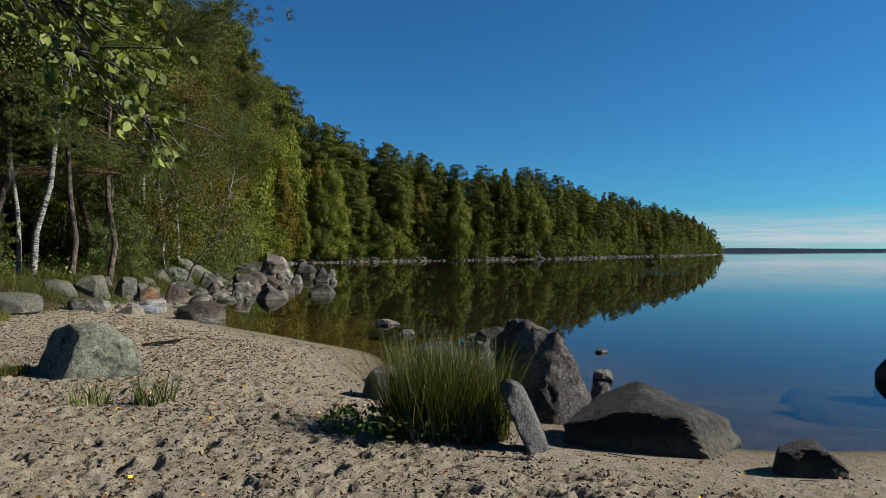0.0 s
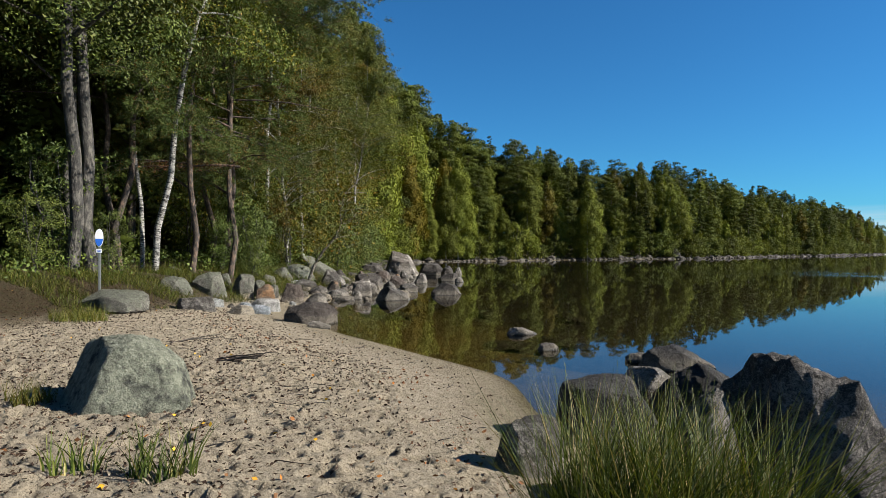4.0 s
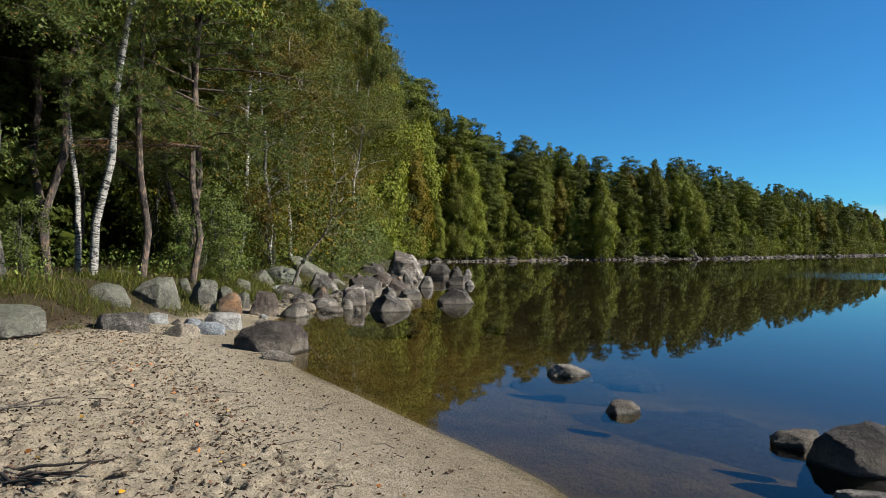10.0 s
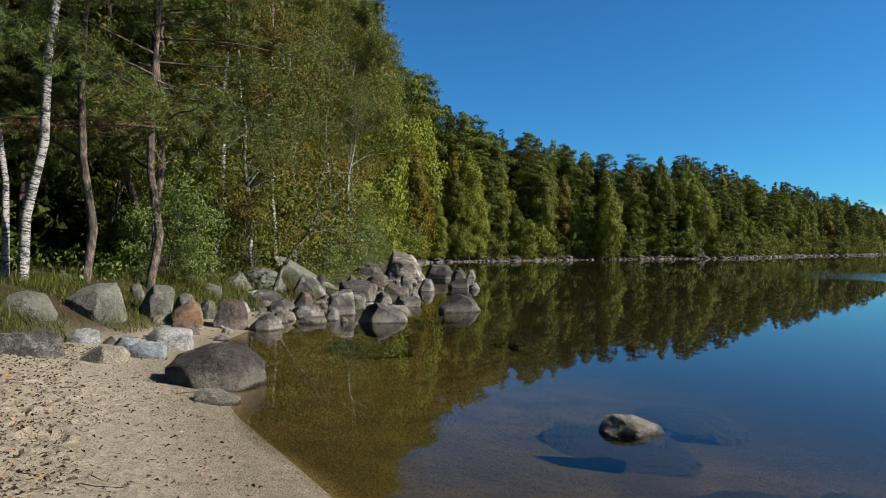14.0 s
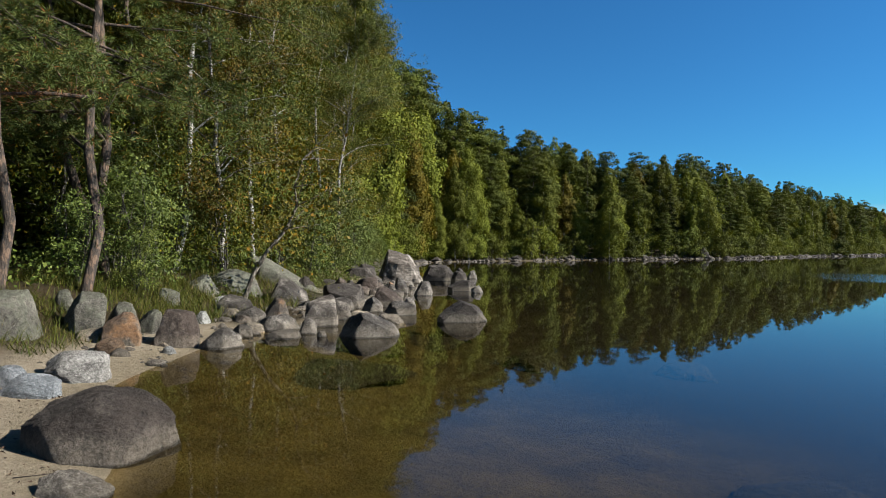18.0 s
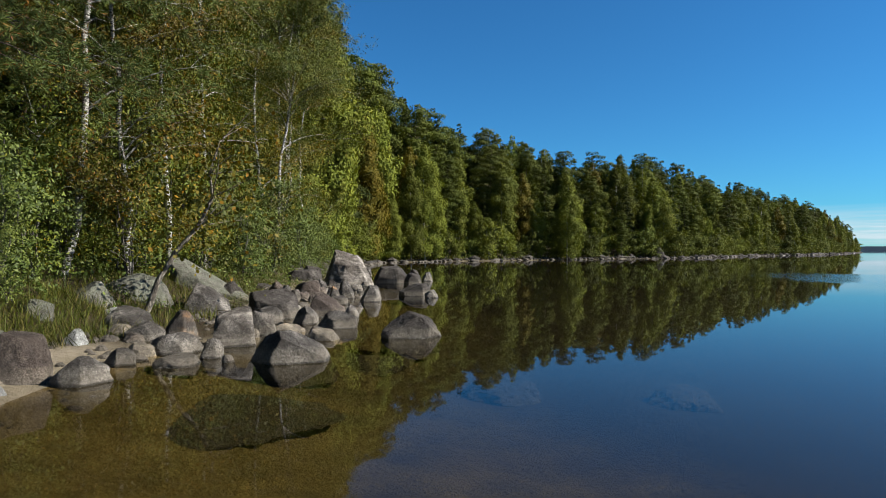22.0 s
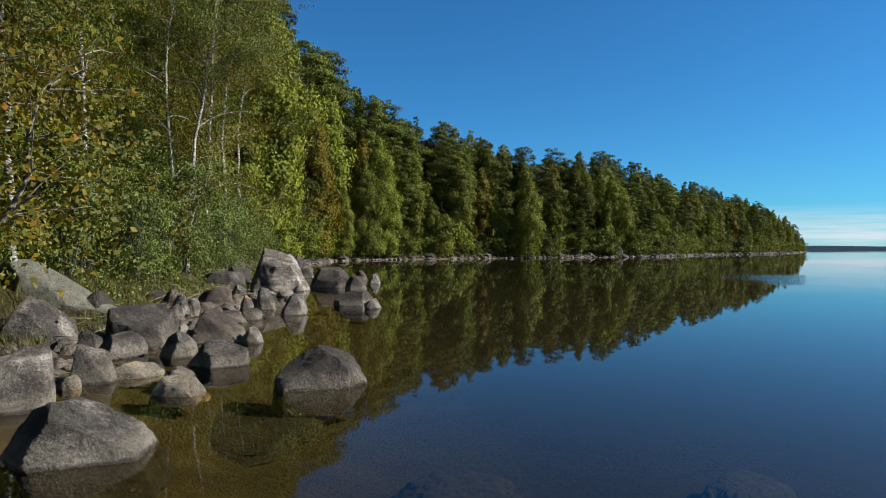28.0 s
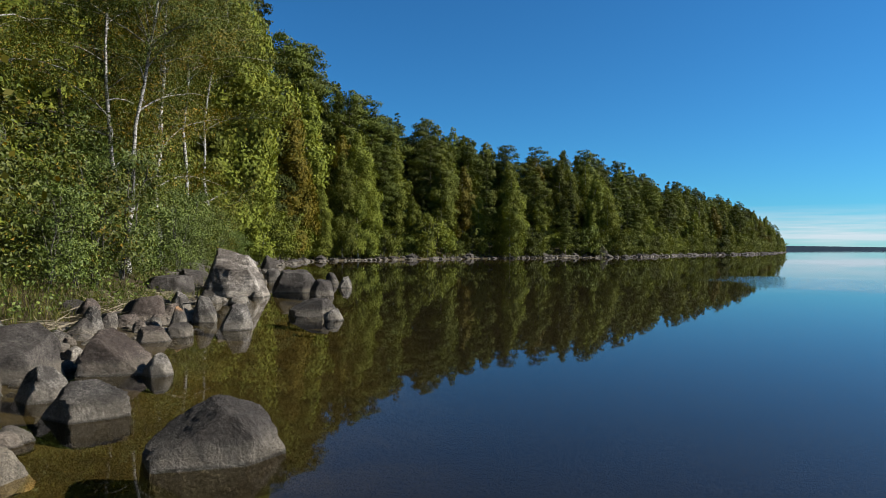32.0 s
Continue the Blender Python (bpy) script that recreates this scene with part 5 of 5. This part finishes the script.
tuft(-2.2, 1.6, 0.16, 0.1, 0.26, 50, "thin grass tuft growing in the sand", seed=5)
tuft(-3.4, 3.0, 0.16, 0.16, 0.22, 160, "dry grass tuft at the foot of the beach boulder", GRASS_LEAF, 6, 0.004)
tuft(-6.25, 8.2, 0.45, 0.35, 0.28, 600, "patch of dry yellow grass on the upper beach", GRASS_LEAF, 7, 0.004)

rs = np.random.RandomState(12)
py = rs.uniform(9.5, 60, 60000) ** 1.0
line = np.interp(py, TREE_Y, TREE_X)
px = line + rs.uniform(-2.5, 1.7, 60000)
hz, s, bank = ground_height(px, py)
keep = (s > 0.7) & (rs.uniform(0, 1, len(px)) < np.where(py < 16, 0.16, 0.75) * np.clip(1.4 - np.abs(px - line + 0.2) * 0.4, 0, 1)) & (wave_noise(px, py, 1.8, 31) > -0.22)
keep &= (px < line + np.interp(py, [9, 15, 18, 60], [0.2, 0.6, 1.5, 1.7]))
tagged(new("bank_grass", blades("bank_grass", np.stack([px, py, hz - 0.01], 1)[keep], 0.34, rs, GRASS_LEAF, 0.007, 0.6, 2)), "long yellow-green grass covering the shore bank", "grass", kind="stuff")
py = rs.uniform(8.5, 19, 26000)
line = np.interp(py, TREE_Y, TREE_X)
px = line + rs.uniform(-2.2, 1.0, 26000)
hz, s, bank = ground_height(px, py)
keep = (s > 0.9) & (wave_noise(px, py, 2.6, 71) > -0.12) & (rs.uniform(0, 1, 26000) < np.clip(1.1 - np.abs(px - line + 0.6) * 0.45, 0, 1))
tagged(new("dry_bank_grass", blades("dry_bank_grass", np.stack([px, py, hz - 0.01], 1)[keep], 0.24, rs, GRASS_LEAF, 0.006, 0.9, 2)), "short dry yellow-green grass between the bank boulders", "grass", kind="stuff")
py = rs.uniform(55, 282, 14000)
sx = np.interp(py, [p[1] for p in FAR], [p[0] for p in FAR])
px = sx - rs.uniform(0.8, 5, 14000)
hz, s, bank = ground_height(px, py)
keep = s > 1.2
tagged(new("shore_grass", blades("shore_grass", np.stack([px, py, hz - 0.02], 1)[keep], 0.9, rs, GRASS_LEAF, 0.06, 0.4, 1)), "pale green grass along the far waterline", "grass", kind="stuff")

n = 26000
py = rs.uniform(7, 60, n)
px = np.interp(py, TREE_Y, TREE_X) - rs.uniform(-0.7, 5.5, n)
hz, s, bank = ground_height(px, py)
keep = (s > 0.8) & (wave_noise(px, py, 1.1, 37) > -0.15) & ((py > 17.5) | (bank > 0.9))
C = np.stack([px, py, hz + rs.uniform(0.02, 0.45, n) * (0.4 + 0.6 * step(-0.5, 1.5, bank))], 1)[keep]
tagged(new("undergrowth", leaves("undergrowth", C, 0.085, ALDER_LEAF, rs, 0.6)), "low bilberry and fern undergrowth under the trees", "plants", kind="stuff")

# ---------- stones too many to count ----------
def stones(name, spots, sizes, mat, seed, label):
    rs = np.random.RandomState(seed)
    P0, F0 = ico(1 if len(spots) > 900 else 2)
    V, Fc = [], []
    for i, (p, w) in enumerate(zip(spots, sizes)):
        q = P0 * rs.uniform(0.75, 1.25, P0.shape) * np.array([1, rs.uniform(0.6, 1), rs.uniform(0.4, 0.8)]) * w / 2
        a = rs.uniform(0, 6.28)
        q = np.stack([q[:, 0] * math.cos(a) - q[:, 1] * math.sin(a), q[:, 0] * math.sin(a) + q[:, 1] * math.cos(a), q[:, 2]], 1)
        V.append(q + p)
        Fc.append(F0 + i * len(P0))
    me = mesh_from(name, np.concatenate(V), np.concatenate(Fc), mat, False)
    tagged(new(name, me), label, "stones", kind="stuff")


spots = []
for x, y, nx, ny in along([p for p in SHORE if p[1] >= 34], 0.16):
    o = rnd.uniform(-0.4, 2.6)
    px, py = x + nx * o + rnd.uniform(-0.3, 0.3), y + ny * o
    spots.append((px, py, max(-0.06, z_at(px, py)) + 0.05))
sizes = [rnd.uniform(0.26, 0.6) * (1.0 + (rnd.random() < 0.12) * 1.3) * (0.7 + min(1, p[1] / 110) * 0.7) for p in spots]
stones("far_shore_stones", spots, sizes, ROCKS["dark"], 4, "grey stones lining the far waterline")
spots, sizes = [], []
for x, y, nx, ny in along([p for p in SHORE if 13 <= p[1] <= 35], 0.035):
    o = rnd.uniform(-0.7, 1.5)
    px, py = x + nx * o, y + ny * o
    spots.append((px, py, z_at(px, py)))
    sizes.append(rnd.uniform(0.06, 0.2) * (1 + (rnd.random() < 0.15) * 0.8) * (0.5 if y < 16 else 1))
# dark stone, chosen to paint the gaps between the rocks as shaded
stones("shore_pebbles", spots, sizes, ROCKS["dark"], 6, "small grey stones between the shore boulders")

# ---------- litter on the sand ----------
rs = np.random.RandomState(41)
n = 90000
px, py = rs.uniform(-8, 3, n), rs.uniform(-3.2, 12, n)
hz, s, bank = ground_height(px, py)
keep = (s > 0.3) & (rs.uniform(0, 1, n) < np.where(s > 1.25, 1.0, 0.2) * np.clip(0.75 + 0.9 * wave_noise(px, py, 1.3, 55), 0.15, 1))
C = np.stack([px, py, surface_z(px, py) + 0.005], 1)[keep]
# more of it gathers in the hollows
D = np.array(DENTS)[rs.randint(0, len(DENTS), 34000)]
px, py = D[:, 0] + rs.normal(size=34000) * D[:, 3] * 0.45, D[:, 1] + rs.normal(size=34000) * D[:, 3] * 0.45
hz, s, bank = ground_height(px, py)
C = np.concatenate([C, np.stack([px, py, surface_z(px, py) + 0.005], 1)[(s > 1.3) & (bank < 0)]])
ax = np.stack([rs.normal(size=len(C)), rs.normal(size=len(C)), rs.normal(size=len(C)) * 0.22], 1)
big = rs.uniform(0, 1, len(C)) < 0.028
tagged(new("beach_debris", leaves("beach_debris", C[~big], 0.034, DEBRIS, rs, 0.7, 0, ax[~big], True)), "dark bark crumbs and plant debris scattered over the sand", "debris", kind="stuff")
some = big & ((C[:, 1] < 2.5) | (rs.uniform(0, 1, len(C)) < 0.3))
C, ax = C[some], ax[some]
tagged(new("leaf_litter", leaves("leaf_litter", C + np.array([0, 0, 0.008]), 0.034, DRY_LEAF, rs, 0.7, 0, ax)), "fallen brown and yellow leaves scattered on the sand", "leaves", kind="stuff")
py = rs.uniform(0.5, 11.0, 16000)
px = rs.uniform(-6.5, 1.0, 16000)
hz, s, bank = ground_height(px, py)
band = np.exp(-((s - 1.35 - 0.12 * (py - 5)) / 0.42) ** 2) * np.clip(0.55 + wave_noise(px, py, 2.3, 77), 0, 1)
keep = (s > 0.5) & (rs.uniform(0, 1, 16000) < 0.75 * band)
C = np.stack([px, py, surface_z(px, py) + 0.009], 1)[keep]
ax = np.stack([rs.normal(size=len(C)), rs.normal(size=len(C)), rs.normal(size=len(C)) * 0.25], 1)
tagged(new("wrack_litter", leaves("wrack_litter", C, 0.034, WRACK_LEAF, rs, 0.6, 0, ax)), "reddish-brown leaves and bark washed up along the old waterline", "leaves", kind="stuff")
W = Wood()
for k in range(420):
    x, y = rs.uniform(-7.5, 2.6), rs.uniform(-3, 11)
    hz, s, bank = (float(v[0]) for v in ground_height(np.array([x]), np.array([y])))
    if s < 0.5:
        continue
    hz = float(surface_z(np.array([x]), np.array([y]))[0])
    a, L = rs.uniform(0, 6.28), rs.uniform(0.05, 0.28)
    W.add([(x, y, hz + 0.012), (x + math.cos(a) * L * 0.5, y + math.sin(a) * L * 0.5, hz + 0.022), (x + math.cos(a + 0.3) * L, y + math.sin(a + 0.3) * L, hz + 0.012)], 0.004, 0.002, 3)
tagged(new("twigs", W.mesh("twigs", BLACK_WOOD)), "small dark twigs and pine litter on the beach", "twigs", kind="stuff")

# ---------- driftwood ----------
def sticks(name, x, y, n, L, mat, label, seed, r=0.012, spread=0.3):
    rs = np.random.RandomState(seed)
    e = thing(name, (x, y, z_at(x, y)), label, "branch")
    for k in range(n):
        W = Wood()
        a = rs.normal(0.1, 0.5)
        p = np.array([rs.uniform(-spread, spread) * 0.5, rs.uniform(-spread, spread) * 0.4, 0.03])
        pts = [p + np.array([math.cos(a) * L * u, math.sin(a) * L * u, 0.03 * math.sin(3 * u) + rs.normal(0, 0.01)]) for u in np.linspace(-0.5, 0.5, 6)]
        W.add(pts, r, r * 0.4, 6)
        part("stick", W.mesh("stick", mat), e)
    return e


sticks("driftwood", -2.5, 4.75, 6, 0.5, BLACK_WOOD, "dark broken branches lying on the sand", 2)
sticks("driftwood", -3.6, 5.9, 2, 0.6, DEAD_WOOD, "pale stick lying on the sand", 4, 0.01)
sticks("driftwood", -4.6, 28.5, 9, 1.6, DEAD_WOOD, "bleached driftwood branches washed up behind the rocks", 5, 0.03, 1.2)
sticks("driftwood", -4.9, 33.5, 7, 2.0, DEAD_WOOD, "bleached driftwood branches on the grassy shore", 6, 0.04, 1.5)
sticks("driftwood", 28.0, 104.0, 4, 7.0, DEAD_WOOD, "pale fallen tree trunk on the far shore", 7, 0.12, 2.0)

# dry reed stems washed up behind the rocks
rs = np.random.RandomState(61)
py = rs.uniform(20.5, 36, 560)
px = np.interp(py, [19, 24, 28, 36], [-4.6, -4.5, -4.5, -4.9]) + rs.normal(size=560) * 0.3
C = np.stack([px, py, ground_height(px, py)[0] + rs.uniform(0.01, 0.14, 560)], 1)
ax = np.stack([rs.normal(size=560) + 1.2, rs.normal(size=560) * 0.6, rs.normal(size=560) * 0.12], 1)
tagged(new("reed_litter", leaves("reed_litter", C, 0.6, STRAW, rs, 0.03, 0, ax)), "bleached dry reed stems washed up behind the shore rocks", "reeds", kind="stuff")

# ---------- signpost ----------
def signpost(x, y):
    z = z_at(x, y)
    e = thing("signpost", (x, y, z), "grey post with an oval white and blue trail sign", "sign", rot=0.25)
    steel, white, blue = plain("grey_post", (0.11, 0.115, 0.11), 0.5), plain("white_enamel", (0.6, 0.6, 0.6), 0.35, 0.05), plain("blue_enamel", (0.02, 0.10, 0.42), 0.35, 0.1)

    def box(cx, cy, cz, sx, sy, sz, mat, name):
        bm = bmesh.new()
        bmesh.ops.create_cube(bm, size=1)
        bmesh.ops.scale(bm, vec=(sx, sy, sz), verts=bm.verts)
        bmesh.ops.bevel(bm, geom=bm.edges[:], offset=min(sx, sy, sz) * 0.2, segments=2, affect="EDGES")
        bmesh.ops.translate(bm, vec=(cx, cy, cz), verts=bm.verts)
        me = bpy.data.meshes.new(name)
        bm.to_mesh(me)
        bm.free()
        me.materials.append(mat)
        return me

    def oval(cz, rx, rz, y0, th, lo, hi, mat, name):
        pts = []
        for k in range(48):
            a = 2 * math.pi * k / 48
            pts.append((rx * math.cos(a), min(hi, max(lo, rz * math.sin(a)))))
        bm = bmesh.new()
        f = bm.faces.new([bm.verts.new((px, y0, cz + pz)) for px, pz in pts])
        r = bmesh.ops.extrude_face_region(bm, geom=[f])
        bmesh.ops.translate(bm, vec=(0, th, 0), verts=[v for v in r["geom"] if isinstance(v, bmesh.types.BMVert)])
        bmesh.ops.remove_doubles(bm, verts=bm.verts, dist=0.0005)
        bmesh.ops.recalc_face_normals(bm, faces=bm.faces)
        me = bpy.data.meshes.new(name)
        bm.to_mesh(me)
        bm.free()
        me.materials.append(mat)
        return me

    part("post", box(0, 0, (1.72 - z) / 2 - 0.1, 0.045, 0.045, 1.72 - z + 0.2, steel, "post"), e)
    plate = part("oval_plate", oval(1.65 - z, 0.075, 0.17, -0.03, 0.008, -1, 1, white, "oval_plate"), e, "white oval plate")
    part("blue_field", oval(1.65 - z, 0.068, 0.16, -0.0335, 0.003, -1, -0.02, blue, "blue_field"), plate, "blue lower half")
    small = part("small_plate", box(0, -0.03, 1.40 - z, 0.10, 0.008, 0.07, white, "small_plate"), e, "small white plate")
    for k, wd in enumerate((0.085, 0.06)):
        part("text_bar", box(0, -0.0345, 1.412 - z - 0.024 * k, wd, 0.003, 0.011, blue, "text_bar"), small)
    return e


signpost(-7.15, 10.3)

# ---------- dead branch and bent tree at the forest edge ----------
rs = np.random.RandomState(77)
e = thing("dead_branch", (-6.35, 15.45, 3.8), "dead pine branch with rust-brown needles", "branch")
W = Wood()
main = branch_path((0.0, 0.3, -0.05), math.pi + 0.43, 0.0, 2.6, rs, 7, 0.1)
W.add(main, 0.035, 0.008, 6)
for k in range(14):
    W.add(branch_path(main[1 + k % 6], math.pi + rs.uniform(-1.3, 1.3), rs.uniform(-0.4, 0.3), rs.uniform(0.3, 0.8), rs, 3), 0.008, 0.003, 4)
part("limb", W.mesh("limb", PINE_BARK), e)
C = np.array(main)[rs.randint(1, 7, 900)] + rs.normal(size=(900, 3)) * np.array([0.3, 0.2, 0.06])
part("dead_needles", leaves("dead_needles", C, 0.075, RUST_NEEDLE, rs, 0.2), e, "rust-brown dry needles")

e = thing("bent_tree", (-5.45, 19.6, z_at(-5.45, 19.6)), "thin bent tree trunk leaning over the bank", "tree")
W = Wood()
bend = [(0, 0, -0.1), (0.25, 0, 0.6), (0.55, 0, 1.1), (0.95, 0, 1.55), (1.2, 0.05, 2.1), (1.12, 0.1, 2.5), (1.3, 0.1, 3.1)]
W.add(bend, 0.06, 0.012, 7)
for k in range(12):
    W.add(branch_path(bend[3 + k % 4], rs.uniform(-1.2, 1.2), rs.uniform(-0.3, 0.9), rs.uniform(0.5, 1.3), rs, 4), 0.014, 0.004, 4)
part("trunk", W.mesh("trunk", DEAD_WOOD), e)
C = np.array(bend)[rs.randint(3, 7, 1500)] + rs.normal(size=(1500, 3)) * np.array([0.6, 0.5, 0.45])
part("crown", leaves("crown", C, 0.09, GOLD_LEAF, rs, 0.7), e)

# alder at the back of the beach, one bough of it hanging over the sand
def ovate_leaves(name, C, axis, size, mat, rs):
    """Pointed oval leaves, folded a little along the rib; axis: where each one points."""
    n = len(C)
    a = axis / np.linalg.norm(axis, axis=1)[:, None]
    b = np.cross(a, rs.normal(size=(n, 3)))
    b /= np.linalg.norm(b, axis=1)[:, None]
    up = np.cross(a, b)
    L = (size * rs.uniform(0.65, 1.25, n))[:, None]
    rows = [C]
    for u, w in ((0.22, 0.26), (0.5, 0.33), (0.8, 0.18)):
        for side in (-1, 1):
            rows.append(C + a * L * u + b * L * w * side + up * L * 0.10 * w * 3)
    rows.append(C + a * L)
    for u in (0.22, 0.5, 0.8):
        rows.append(C + a * L * u)
    V = np.stack(rows, 1).reshape(-1, 3)
    # 0 stalk, 1-6 rim in pairs, 7 tip, 8-10 rib
    tri = np.array([(0, 8, 1), (0, 2, 8), (1, 8, 9), (1, 9, 3), (8, 2, 4), (8, 4, 9), (3, 9, 10), (3, 10, 5), (9, 4, 6), (9, 6, 10), (5, 10, 7), (10, 6, 7)])
    return mesh_from(name, V, (np.arange(n)[:, None, None] * 11 + tri[None]).reshape(-1, 3), mat)


rs = np.random.RandomState(88)
e = thing("alder_tree", (-4.5, -1.6, z_at(-4.5, -1.6)), "alder with one leafy bough hanging over the beach", "alder")
base = np.array([-4.5, -1.6, z_at(-4.5, -1.6)])
W, C, A = Wood(), [], []
stem = [(0, 0, -0.1), (0.05, 0.05, 1.0), (0.1, 0.1, 2.0), (0.1, 0.2, 3.0), (0.0, 0.3, 4.2), (-0.1, 0.3, 6.4)]
W.add(stem, 0.12, 0.03, 8)
for end, z1 in (((-0.98, -1.45), 1.98), ((-1.15, -1.60), 2.10), ((-1.35, -1.35), 2.20), ((-1.30, -1.70), 2.40), ((-1.00, -1.50), 2.42)):
    p0 = np.array(stem[3], float)
    p1 = np.array((*end, z1)) - base
    limb = [p0 + (p1 - p0) * u + np.array((0, 0, 0.9 * math.sin(math.pi * u ** 0.8))) + rs.normal(size=3) * 0.03 for u in np.linspace(0, 1, 11)]
    W.add(limb, 0.026, 0.004, 5)
    for q in range(64):
        k = 4 + q % 7
        az = rs.uniform(-1.5, 1.5)
        tw = branch_path(limb[k], az, rs.uniform(-0.9, 0.3), rs.uniform(0.16, 0.42), rs, 3, 0.5)
        W.add(tw, 0.005, 0.002, 4)
        for p in tw[1:]:
            for _ in range(4):
                C.append(np.array(p) + rs.normal(size=3) * 0.025)
                A.append(np.array([math.cos(az), math.sin(az), -0.9]) + rs.normal(size=3) * 0.6)
part("trunk", W.mesh("trunk", GREY_BARK), e)
C, A = np.array(C), np.array(A)
inner = (C[:, 1] + base[1] < -1.22) & (C[:, 0] + base[0] < -0.85)
part("crown", ovate_leaves("crown", C[inner], A[inner], 0.044, ALDER_LEAF, rs), e)
